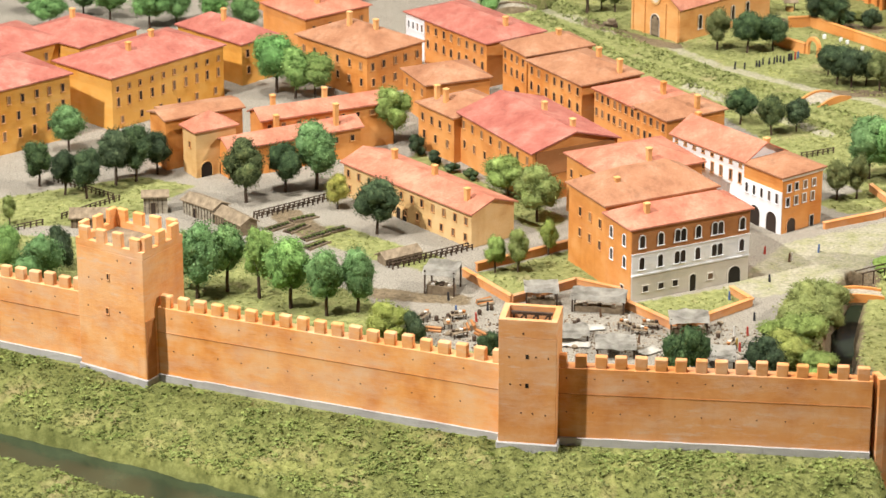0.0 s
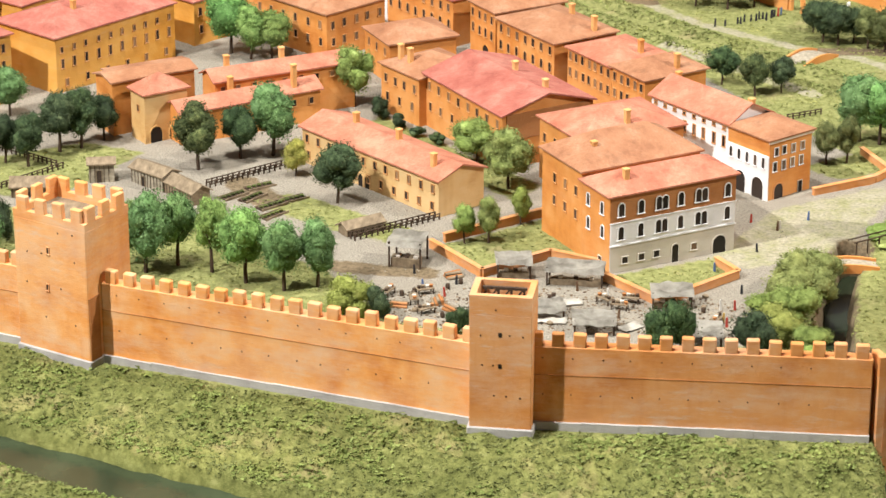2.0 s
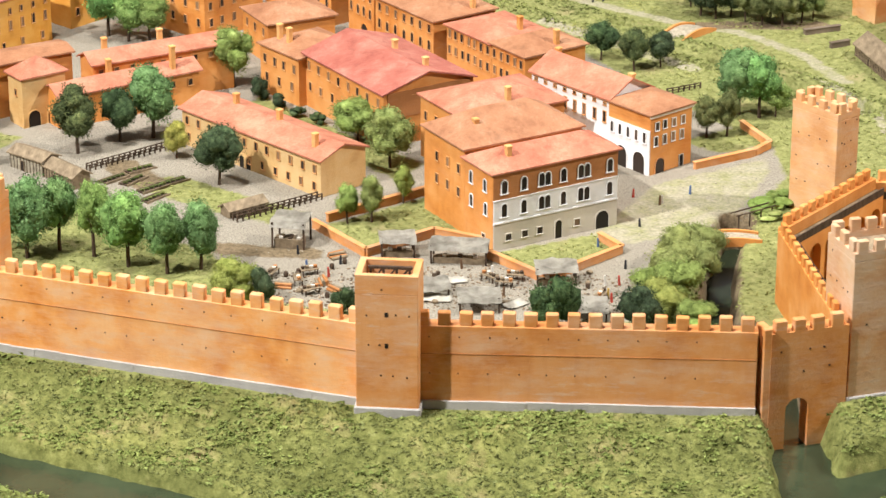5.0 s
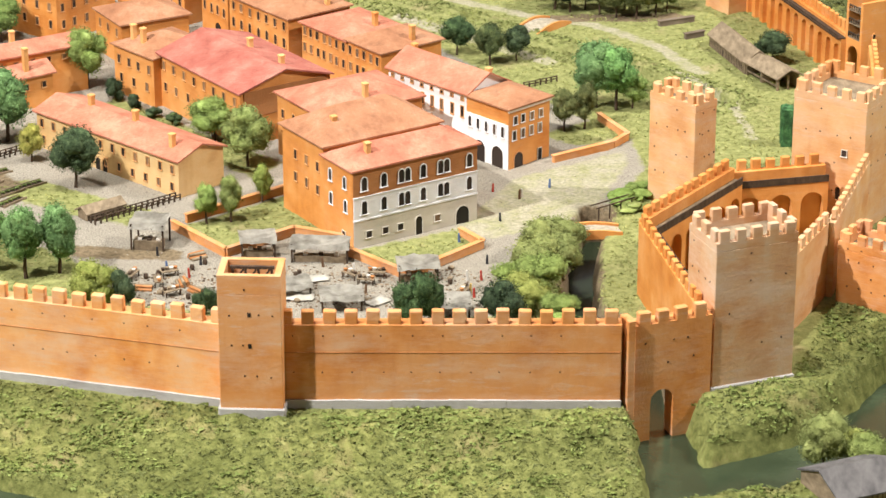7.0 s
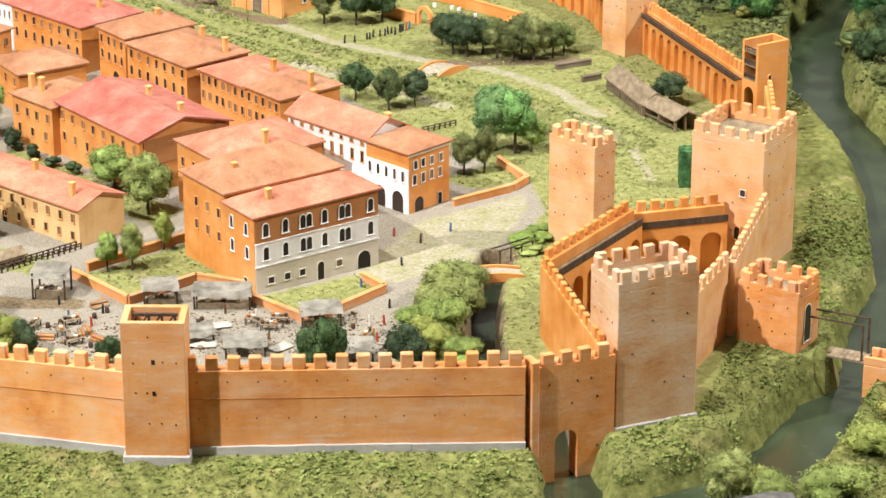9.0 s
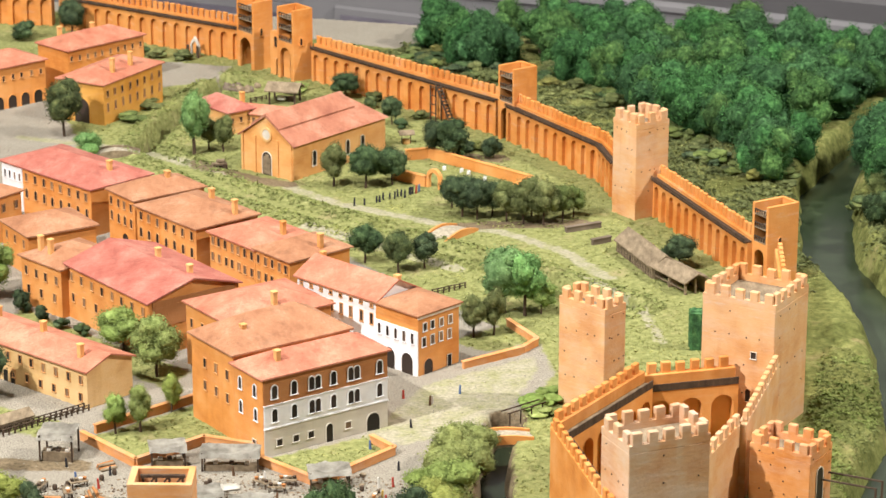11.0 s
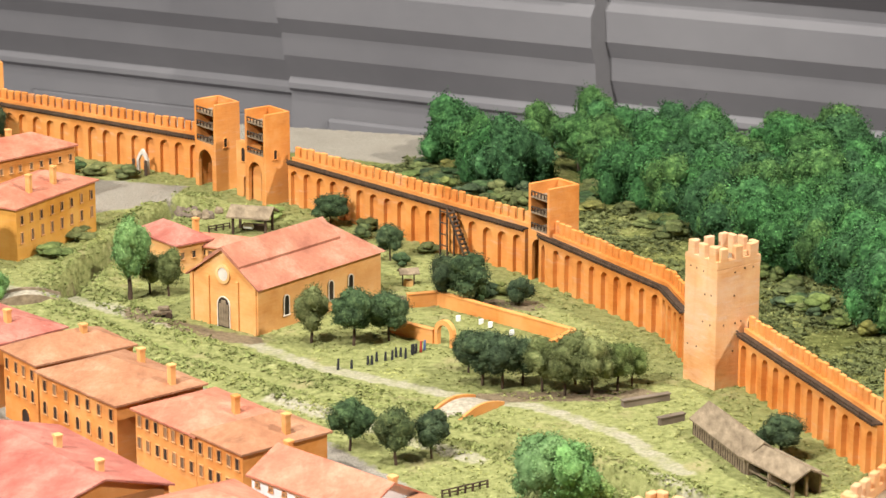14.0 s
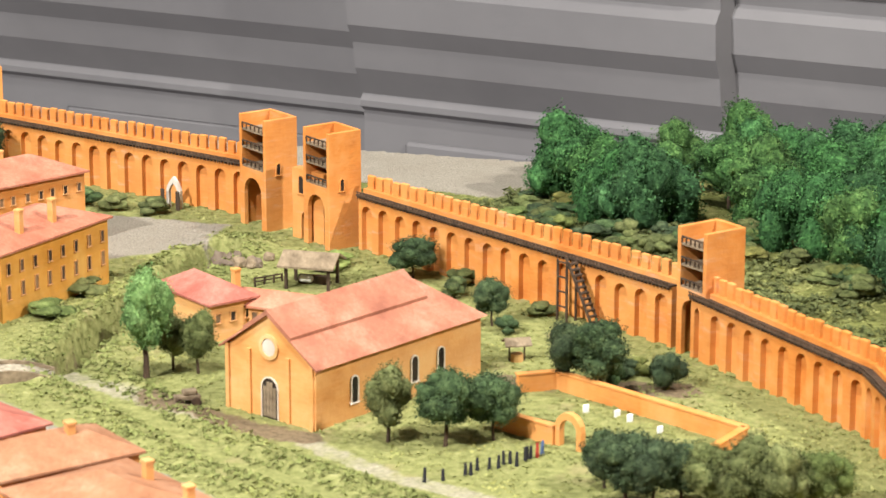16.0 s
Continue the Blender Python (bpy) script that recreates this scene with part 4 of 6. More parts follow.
for i in range(5):
    ob = window(b6b, "y", 0.006 + 0.010 * i, 0.0285, 0.0032, 0.0095, i > 1, WHITE)
    ob.location.x = -0.0008
window_rows(b6b, "x", 0.046, ((4, 0.0395, 0.0036, 0.0062, False), (4, 0.0255, 0.0036, 0.0072, False)), 0.05, 0.95, WHITE)
window(b6b, "x", 0.012, -0.002, 0.0105, 0.0155, True, BRICK, name="arcade_arch")
window(b6b, "x", 0.038, -0.001, 0.0045, 0.0115, False, GREY_PLASTER, name="door")

# the row behind
b7 = house("orange terrace house with a weathered brown roof", -0.056, 2.405, 38, 0.069, 0.052, 0.050, 0.012, "h", ORANGE, BROWN_ROOF, ((0.04, 0.006, 0.068),))
window_rows(b7, "y", 0.052, ((5, 0.038, W, H2, False), (5, 0.022, W, H2, False)))
window(b7, "y", 0.012, -0.002, 0.011, 0.016, True, ORANGE, name="arcade_arch")
window(b7, "y", 0.034, -0.002, 0.011, 0.016, True, ORANGE, name="arcade_arch")
q = pose(-0.056, 2.405, 0, 0, 0, 38) @ Vector((0, 0.0525, 0))
b7b = house("orange terrace house with a pale coral roof", q.x, q.y, 38, 0.066, 0.071, 0.0485, 0.012, "h", ORANGE, CORAL_ROOF, ((0.04, 0.01, 0.066),))
window_rows(b7b, "y", 0.071, ((7, 0.038, W, H2, False), (7, 0.022, W, H2, False)))
b8 = house("orange townhouse with a dark brown roof and dark windows", -0.145, 2.506, 38.4, 0.072, 0.097, 0.050, 0.013, "h", ORANGE, BROWN_ROOF, ((0.05, 0.006, 0.068), (0.055, 0.05, 0.068)))
window_rows(b8, "y", 0.097, ((7, 0.038, 0.0034, H2, False), (7, 0.021, 0.0036, 0.008, True)))
b9 = house("narrow orange townhouse with a brown roof", -0.208, 2.594, 35, 0.079, 0.049, 0.051, 0.012, "h", ORANGE, BROWN_ROOF, ((0.05, 0.02, 0.068),))
window_rows(b9, "y", 0.049, ((4, 0.038, W, H2, False), (4, 0.022, W, 0.008, True)))
window(b9, "y", 0.018, -0.002, 0.011, 0.016, True, ORANGE, name="arcade_arch")
b10 = house("long orange house with a bright red roof and white end", -0.254, 2.642, 42.8, 0.076, 0.144, 0.048, 0.013, "h", ORANGE, RED_ROOF, ((0.04, 0.02, 0.066),))
window_rows(b10, "y", 0.11, ((8, 0.035, W, H2, False), (8, 0.018, W, 0.008, True)))
part("white_front", boxes((-0.0008, 0.110, -0.004, 0.0004, 0.1435, 0.0475)), WHITE, b10, "white plastered end of the front")
for i in range(4):
    ob = window(b10, "y", 0.114 + 0.008 * i, 0.033, 0.003, 0.008, False, WHITE)
    ob.location.x = -0.0008
b11 = house("large orange house with a brown hipped roof", -0.373, 2.589, 50, 0.078, 0.109, 0.046, 0.018, "h", ORANGE, BROWN_ROOF, ((0.03, 0.06, 0.076), (0.04, 0.03, 0.072)))
window_rows(b11, "x", 0.078, ((5, 0.030, W, H2, False), (5, 0.013, W, H2, False)))
window_rows(b11, "y", 0.109, ((6, 0.030, W, H2, False), (6, 0.013, W, H2, False)))
b12 = house("small orange house with a low brown hipped roof", -0.303, 2.519, 30, 0.070, 0.060, 0.040, 0.012, "h", ORANGE, BROWN_ROOF)
window_rows(b12, "y", 0.060, ((3, 0.026, W, H2, False),))
b13 = house("low orange house with a brown roof", -0.262, 2.402, 42, 0.066, 0.060, 0.046, 0.012, "h", ORANGE, BROWN_ROOF, ((0.012, 0.045, 0.066), (0.012, 0.03, 0.066)))
window_rows(b13, "y", 0.060, ((4, 0.030, W, H2, False), (3, 0.013, W, H2, False)))

# cloister range and gatehouse
lw = house("long low orange range with a narrow coral roof", -0.447, 2.379, 32, 0.140, 0.030, 0.045, 0.007, "x", ORANGE, CORAL_ROOF, ((0.02, 0.02, 0.062), (0.075, 0.02, 0.062)))
window_rows(lw, "x", 0.140, ((9, 0.034, 0.0036, 0.0042, False),))
lw2 = house("low orange lean-to range with a coral roof", -0.470, 2.330, 36, 0.142, 0.030, 0.031, 0.007, "x", ORANGE, CORAL_ROOF, ((0.118, 0.006, 0.056), (0.06, 0.02, 0.050)))
window_rows(lw2, "x", 0.142, ((8, 0.018, 0.0034, 0.005, False),))
lw3 = house("orange gallery with a flat worn roof", -0.535, 2.372, 33, 0.075, 0.035, 0.046, 0.003, "x", ORANGE, BROWN_ROOF)
window_rows(lw3, "y", 0.035, ((2, 0.02, W, H2, False),))
gt = house("square orange gatehouse with a pyramid roof and arches", -0.503, 2.331, 39.3, 0.044, 0.026, 0.046, 0.014, "p", SAND_WALL, CORAL_ROOF, (), "gatehouse", "gatehouse")
window(gt, "y", 0.012, 0.028, 0.003, 0.006)
for i in range(2):
    window(gt, "x", 0.011 + 0.020 * i, -0.002, 0.012, 0.017, True, SAND_WALL, name="gate_arch")
lw4 = house("tall orange stair block beside the gatehouse", -0.536, 2.350, 39, 0.046, 0.032, 0.051, 0.004, "x", ORANGE, BROWN_ROOF)

# yellow palaces at the far side
b15 = house("large ochre-yellow palace with a broad crimson roof", -0.613, 2.460, 53.8, 0.153, 0.086, 0.055, 0.016, "h", YELLOW, RED_ROOF, ((0.05, 0.03, 0.076), (0.09, 0.04, 0.078)))
window_rows(b15, "x", 0.153, ((10, 0.040, 0.0026, 0.0048, False), (10, 0.024, 0.0028, 0.008, False), (6, 0.006, 0.003, 0.006, False)))
b16 = house("ochre-yellow townhouse with a red roof", -0.757, 2.318, 48, 0.160, 0.09, 0.066, 0.014, "h", YELLOW, RED_ROOF)
window_rows(b16, "x", 0.160, ((10, 0.050, 0.003, 0.007, False), (9, 0.033, 0.003, 0.007, False), (9, 0.014, 0.003, 0.008, False)))
b17 = house("ochre house with a crimson roof among trees", -0.672, 2.575, 58, 0.084, 0.088, 0.050, 0.014, "h", YELLOW, RED_ROOF, ((0.04, 0.05, 0.074),))
window_rows(b17, "x", 0.084, ((7, 0.034, W, H2, False),))
b17b = house("ochre house with a faded red roof", -0.775, 2.50, 50, 0.13, 0.09, 0.050, 0.014, "h", YELLOW, RED_ROOF, ((0.05, 0.03, 0.072),))
window_rows(b17b, "x", 0.13, ((7, 0.034, W, H2, False),))
b18 = house("orange-ochre house with a crimson hipped roof", -0.510, 2.620, 51.9, 0.050, 0.102, 0.045, 0.014, "h", YELLOW, RED_ROOF, ((0.02, 0.05, 0.070),))
window_rows(b18, "x", 0.050, ((3, 0.030, W, H2, False), (3, 0.012, W, H2, False)))
b19 = house("orange house with a coral roof in the upper street", -0.455, 2.702, 45, 0.085, 0.079, 0.050, 0.014, "h", ORANGE, CORAL_ROOF, ((0.03, 0.02, 0.072),))
window_rows(b19, "x", 0.085, ((4, 0.033, W, H2, False),))
f1 = house("yellow three-storey house with a red roof by the canal", -0.272, 3.045, 59, 0.115, 0.062, 0.046, 0.012, "h", YELLOW, CORAL_ROOF, ((0.035, 0.012, 0.068), (0.07, 0.012, 0.068)))
window_rows(f1, "x", 0.115, ((8, 0.031, 0.0026, 0.0065, False), (8, 0.015, 0.0026, 0.008, False)))
window(f1, "y", 0.03, -0.002, 0.02, 0.03, True, YELLOW, name="gate_arch")
f2 = house("long orange house with a red roof near the far wall", -0.322, 3.172, 43, 0.112, 0.056, 0.053, 0.012, "h", ORANGE, CORAL_ROOF, ((0.06, 0.03, 0.072), (0.02, 0.04, 0.072)))
window_rows(f2, "x", 0.112, ((10, 0.040, 0.0026, 0.005, False),))
f3 = house("arcaded orange house with a red roof on the far square", -0.445, 3.07, 41, 0.130, 0.06, 0.048, 0.012, "h", ORANGE, CORAL_ROOF)
window_rows(f3, "x", 0.130, ((10, 0.033, 0.0026, 0.005, False),))
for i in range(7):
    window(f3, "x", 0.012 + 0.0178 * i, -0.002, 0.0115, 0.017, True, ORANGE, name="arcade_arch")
f4 = house("far orange house with a red roof", -0.50, 2.86, 45, 0.10, 0.11, 0.05, 0.013, "h", ORANGE, RED_ROOF, ((0.04, 0.05, 0.072),))
window_rows(f4, "x", 0.10, ((7, 0.034, W, H2, False), (7, 0.016, W, H2, False)))
c1 = house("yellow farmhouse with a bright red roof behind the church", -0.133, 3.002, 37, 0.034, 0.062, 0.0245, 0.011, "h", CHURCH, RED_ROOF, ((0.028, 0.012, 0.042),))
window_rows(c1, "x", 0.034, ((3, 0.012, 0.003, 0.005, False),))
c2 = house("low yellow wing with an orange tile roof", -0.128, 3.027, -23, 0.062, 0.024, 0.0205, 0.0065, "x", CHURCH, CORAL_ROOF)
window_rows(c2, "x", 0.050, ((3, 0.010, 0.003, 0.005, False),))

# church
ch = anchor("church", -0.059, 2.824, 48.5, "yellow-orange church with a round window and coral roof", "church")
LX, LY, CE, CR = 0.148, 0.074, 0.0375, 0.0255
RIDGE_END = 0.116
bm = boxes((0.004, 0.0004, -0.004, LX, LY - 0.0004, CE))
prism(bm, [(0.0, 0.0, -0.004), (0.0, LY, -0.004), (0.0, LY, CE), (0.0, LY * 0.5, CE + CR + 0.001), (0.0, 0, CE)], (0.0042, 0, 0))
part("wall", bm, CHURCH, ch)
bm = bmesh.new()
ea, top_ = CE + 0.0002, CE + CR + 0.002
lowv = [bm.verts.new(p_) for p_ in ((0.002, -0.003, ea), (LX + 0.003, -0.003, ea), (LX + 0.003, LY + 0.003, ea), (0.002, LY + 0.003, ea))]
rid = [bm.verts.new((0.002, LY / 2, top_)), bm.verts.new((RIDGE_END, LY / 2, top_))]
for f in ((lowv[0], lowv[1], rid[1], rid[0]), (lowv[2], lowv[3], rid[0], rid[1]), (lowv[1], lowv[2], rid[1]), (lowv[3], lowv[0], rid[0]), (lowv[3], lowv[2], lowv[1], lowv[0])):
    bm.faces.new(f)
part("roof", bm, FADED_ROOF, ch)
for sgn in (-1, 1):
    e_ = LY / 2 + sgn * (LY / 2 + 0.003)
    part("verge", prism(bmesh.new(), [(-0.0026, e_, ea - 0.0008), (-0.0026, LY / 2, top_ - 0.0010), (-0.0026, LY / 2, top_ + 0.0003), (-0.0026, e_, ea + 0.0005)], (0.0048, 0, 0)), FADED_ROOF, ch)
for sgn in (-1, 1):
    half = LY / 2 + 0.003
    md = 0.0195
    zm = top_ - (top_ - ea) * md / half
    bm = bmesh.new()
    prism(bm, [(-0.0025, LY / 2 + sgn * md, zm - 0.0004), (-0.0025, LY / 2, top_ - 0.0004), (-0.0025, LY / 2, top_ + 0.0022), (-0.0025, LY / 2 + sgn * md, zm + 0.0022)], (RIDGE_END + 0.004, 0, 0))
    part("roof_slope", bm, FADED_ROOF, ch, "raised upper roof slope in worn coral paint")
for v in (0.001, 0.020, 0.052, LY - 0.004):
    part("pilaster", boxes((-0.0016, v, -0.004, 0.001, v + 0.003, CE + 0.003), bev=0.0003), CHURCH, ch)
cd = window(ch, "y", LY * 0.5, -0.002, 0.0125, 0.027, True, TRIM, name="door")
bm = bmesh.new()
for i in range(4):
    box(bm, -0.0052 + 0.0027 * i, -0.0010, 0.003, -0.0027 + 0.0027 * i, -0.0002, 0.0245 if i in (1, 2) else 0.0215, bev=0.0002)
part("door_leaf", bm, PLANK, cd, "weathered grey plank door leaf")
part("threshold", boxes((-0.008, -0.004, 0.0, 0.008, -0.0003, 0.0012)), EARTH, cd)
bm = bmesh.new()
ring_o, ring_i = [], []
N_ = 20
for i in range(N_):
    a = 2 * math.pi * i / N_
    ring_o.append((-0.0012, LY * 0.5 + 0.0078 * math.cos(a), 0.044 + 0.0078 * math.sin(a)))
    ring_i.append((-0.0012, LY * 0.5 + 0.0055 * math.cos(a), 0.044 + 0.0055 * math.sin(a)))
for i in range(N_):
    j = (i + 1) % N_
    prism(bm, [ring_o[i], ring_o[j], ring_i[j], ring_i[i]], (0.0016, 0, 0))
rose = part("round_window", bm, SAND_WALL, ch)
bm = bmesh.new()
prism(bm, [(-0.0006, p_[1], p_[2]) for p_ in ring_i], (0.001, 0, 0))
part("pane", bm, GREY_PLASTER, rose)
for u in (0.033, 0.086, 0.110):
    window(ch, "x", u, 0.010, 0.0052, 0.0160, True, TRIM)

# ---- trees ----


def crown_mesh(name, mat, seed, lumps, flakes=1500, level=3):
    """Foam crown inside a unit box standing on z=0: a few crumbled masses and loose crumbs."""
    rnd = random.Random(seed)
    bm_ = bmesh.new()
    bmesh.ops.create_icosphere(bm_, subdivisions=level, radius=1.0)
    base = [v.co.copy() for v in bm_.verts]
    tri = [[v.index for v in f.verts] for f in bm_.faces]
    bm_.free()
    vs, fs, masses = [], [], []
    for i in range(lumps):
        a = 2.4 * i + rnd.uniform(-0.5, 0.5)
        up = (i + 0.5) / lumps
        ring = 0.21 * math.sin(math.pi * (0.18 + 0.72 * up)) * rnd.uniform(0.6, 1.1)
        c = Vector((math.cos(a) * ring, math.sin(a) * ring, 0.24 + 0.52 * up + rnd.uniform(-0.04, 0.04)))
        masses.append((c, (0.235 - 0.05 * abs(up - 0.45)) * rnd.uniform(0.82, 1.12), Vector((rnd.uniform(0, 50), rnd.uniform(0, 50), rnd.uniform(0, 50)))))

    def skin(mass, b):
        c, r, sh = mass
        n = 0.34 * noise.noise(b * 1.5 + sh) + 0.36 * noise.noise(b * 3.4 + sh) + 0.26 * noise.noise(b * 8.0 + sh)
        return Vector((b.x, b.y, b.z * 1.12)) * r * (1 + n)
    for m_ in masses:
        off = len(vs)
        vs += [m_[0] + skin(m_, b) * 0.84 for b in base]
        fs += [[k + off for k in t] for t in tri]
    faces = len(fs)
    for i in range(flakes):
        m_ = masses[rnd.randrange(lumps)]
        d = Vector((rnd.gauss(0, 1), rnd.gauss(0, 1), rnd.gauss(0, 1))).normalized()
        p_ = m_[0] + skin(m_, d) * rnd.uniform(0.84, 1.04)
        e = (d.orthogonal() + Vector((rnd.gauss(0, 0.8), rnd.gauss(0, 0.8), rnd.gauss(0, 0.8)))).normalized()
        g = (d.cross(e) + d * rnd.uniform(-0.9, 0.9)).normalized()
        w = rnd.uniform(0.009, 0.021)
        off = len(vs)
        vs += [p_ + e * w, p_ - e * w * 0.6 + g * w * 0.9, p_ - e * w * 0.6 - g * w * 0.9]
        fs.append([off, off + 1, off + 2])
    me_ = mesh(name, vs, fs)
    me_.materials.append(mat)
    me_.polygons.foreach_set("use_smooth", [k < faces for k in range(len(fs))])
    return me_


def trunk_mesh(seed):
    """Tapered trunk with three limbs reaching into the crown, for a tree one unit tall."""
    rnd = random.Random(seed)
    bm_ = bmesh.new()

    def limb(a, b, r0, r1, n=6):
        ax = (b - a).normalized()
        s = ax.orthogonal().normalized()
        t = ax.cross(s)
        rings = []
        for k, r in ((0, r0), (0.5, (r0 + r1) / 2), (1, r1)):
            bend = s * (0.012 * math.sin(k * 3.1))
            rings.append([bm_.verts.new(a.lerp(b, k) + bend + (s * math.cos(2 * math.pi * i / n) + t * math.sin(2 * math.pi * i / n)) * r) for i in range(n)])
        for lo_, hi in zip(rings[:-1], rings[1:]):
            for i in range(n):
                bm_.faces.new((lo_[i], lo_[(i + 1) % n], hi[(i + 1) % n], hi[i]))
        bm_.faces.new(rings[-1])
    fork = Vector((rnd.uniform(-0.02, 0.02), rnd.uniform(-0.02, 0.02), 0.36))
    limb(Vector((0, 0, -0.03)), fork, 0.034, 0.024)
    for i in range(4):
        a = 2 * math.pi * (i + rnd.random() * 0.6) / 4
        limb(fork, fork + Vector((math.cos(a) * 0.17, math.sin(a) * 0.17, rnd.uniform(0.18, 0.32))), 0.016, 0.006, 5)
    return finish(bm_, TIMBER, "trunk", True)


TREES = {}


def plant(kind, x, y, h, w, label, group="", bush=False, z=None):
    """A tree of height h and crown width w, one of three shapes of its kind."""
    small = bush and h < 0.02
    key = (kind, bush, random.randrange(3), small)
    if key not in TREES:
        seed = sum(map(ord, kind)) * 7 + key[2] * 13 + (101 if bush else 0)
        TREES[key] = crown_mesh("crown", LEAF[kind], seed, 5 if bush or kind == "forest" else 7, 900 if small else (4800 if bush or kind == "forest" else 7500), 2), trunk_mesh(seed)
    cm, tm = TREES[key]
    if kind in ("green", "dark") and not bush:
        h, w = h * 1.1, w * 1.14
    if z is None:
        z = float(ground_height(np.array([x]), np.array([y]))[0])
    t = new("bush" if bush else "tree")
    t.empty_display_size = 0.01
    t.matrix_basis = pose(x, y, z, 0, 0, random.uniform(0, 360))
    tagged(t, label, "bush" if bush else "tree", group)
    c = part("crown", cm, None, t)
    if bush:
        c.matrix_basis = Matrix.Translation((0, 0, -0.08 * h)) @ Matrix.Diagonal((w / 0.78, w / 0.78, h * 1.16, 1))
    else:
        clear = 0.2
        c.matrix_basis = Matrix.Translation((0, 0, h * clear)) @ Matrix.Diagonal((w / 0.81, w / 0.81, h * (1.04 - clear), 1))
        k = part("trunk", tm, None, t)
        k.matrix_basis = Matrix.Diagonal((h * 0.85, h * 0.85, h, 1))
    return t


def plant_all(kind, rows, label, group, bush=False):
    for x, y, h, w in rows:
        plant(kind, x, y, h, w, label, group, bush)


plant_all("dark", ((-0.648, 2.292, 0.043, 0.027), (-0.618, 2.271, 0.042, 0.026), (-0.595, 2.263, 0.046, 0.029), (-0.576, 2.303, 0.053, 0.035), (-0.559, 2.315, 0.055, 0.034), (-0.543, 2.339, 0.041, 0.027), (-0.444, 2.271, 0.058, 0.040), (-0.412, 2.303, 0.047, 0.032), (-0.311, 2.201, 0.049, 0.038)), "dark green model tree on a thin trunk", "garden trees")
plant_all("green", ((-0.643, 2.394, 0.044, 0.037), (-0.384, 2.314, 0.062, 0.043), (-0.470, 2.600, 0.060, 0.050), (-0.448, 2.585, 0.050, 0.038), (-0.428, 2.590, 0.045, 0.042)), "bluish-green model tree with lumpy foliage", "street trees")
plant_all("lime", ((-0.650, 2.187, 0.029, 0.016), (-0.356, 2.263, 0.035, 0.026), (-0.329, 2.457, 0.060, 0.040), (-0.201, 2.314, 0.040, 0.050), (-0.168, 2.251, 0.055, 0.050), (-0.194, 2.119, 0.034, 0.021), (-0.174, 2.122, 0.041, 0.024), (-0.151, 2.166, 0.033, 0.019)), "bright yellow-green model tree", "young trees")
plant_all("olive", ((0.108, 2.340, 0.040, 0.027), (0.126, 2.345, 0.044, 0.026)), "olive-green model tree in the walled yard", "yard trees")
plant_all("green", ((-0.444, 2.030, 0.062, 0.042), (-0.421, 2.048, 0.058, 0.034), (-0.391, 2.036, 0.061, 0.029), (-0.360, 2.016, 0.060, 0.041), (-0.327, 2.003, 0.056, 0.033), (-0.302, 2.014, 0.052, 0.032), (-0.462, 2.045, 0.052, 0.026)), "fresh green model tree on the lawn inside the wall", "lawn trees")
plant_all("green", ((-0.622, 2.073, 0.045, 0.027), (-0.586, 2.045, 0.047, 0.044), (-0.66, 2.10, 0.05, 0.045)), "fresh green bushy tree behind the wall", "lawn trees", True)
plant_all("dark", ((-0.576, 2.085, 0.042, 0.027), (-0.245, 1.953, 0.030, 0.023), (-0.181, 1.927, 0.026, 0.022), (-0.020, 1.900, 0.050, 0.041), (0.046, 1.905, 0.040, 0.040), (-0.300, 2.421, 0.022, 0.022), (-0.280, 2.395, 0.017, 0.018), (-0.261, 2.374, 0.012, 0.017), (-0.240, 2.357, 0.012, 0.017)), "dense dark green bush of model foliage", "bushes", True)
plant_all("dark", ((-0.112, 2.152, 0.029, 0.016),), "small dark cypress beside the palace", "", False)
plant_all("lime", ((-0.268, 1.957, 0.034, 0.045),), "rounded yellow-green bush by the wall", "bushes", True)
plant_all("dark", ((0.013, 2.552, 0.036, 0.031), (0.045, 2.522, 0.038, 0.028), (0.070, 2.535, 0.032, 0.027)), "dark green round model tree by the canal", "canal trees")
plant_all("green", ((0.139, 2.403, 0.060, 0.043), (0.157, 2.395, 0.056, 0.038), (0.172, 2.40, 0.03, 0.03)), "bright green tall bushy tree beyond the yard", "yard trees")
plant_all("green", ((-0.167, 2.924, 0.066, 0.030),), "tall pale-green tree beside the church", "church trees")
plant_all("olive", ((-0.152, 2.944, 0.037, 0.026), (-0.136, 2.937, 0.040, 0.030), (-0.017, 2.805, 0.046, 0.034)), "olive-green tree near the church", "church trees")
plant_all("dark", ((0.016, 2.797, 0.043, 0.036), (0.044, 2.806, 0.037, 0.033), (-0.004, 3.151, 0.028, 0.034), (0.048, 3.038, 0.030, 0.024), (0.110, 2.896, 0.044, 0.038), (0.092, 2.905, 0.039, 0.028), (0.312, 2.526, 0.030, 0.033), (-0.343, 3.451, 0.045, 0.033)), "dark green model tree near the church", "church trees")
plant_all("dark", ((0.024, 3.106, 0.016, 0.026), (0.152, 2.900, 0.026, 0.024), (0.120, 2.904, 0.018, 0.016), (-0.267, 3.371, 0.018, 0.018), (-0.253, 3.360, 0.015, 0.028), (-0.402, 3.439, 0.026, 0.036)), "low dark green bush of model foliage", "bushes", True)
plant_all("olive", ((-0.230, 3.348, 0.014, 0.030), (-0.20, 3.335, 0.012, 0.03), (0.03, 3.14, 0.012, 0.03)), "low grey-olive scrub at the wall foot", "bushes", True)
plant_all("dark", ((0.103, 2.726, 0.032, 0.028), (0.112, 2.695, 0.040, 0.036), (0.127, 2.687, 0.040, 0.031), (0.142, 2.694, 0.034, 0.027)), "grey-green dense orchard tree", "orchard")
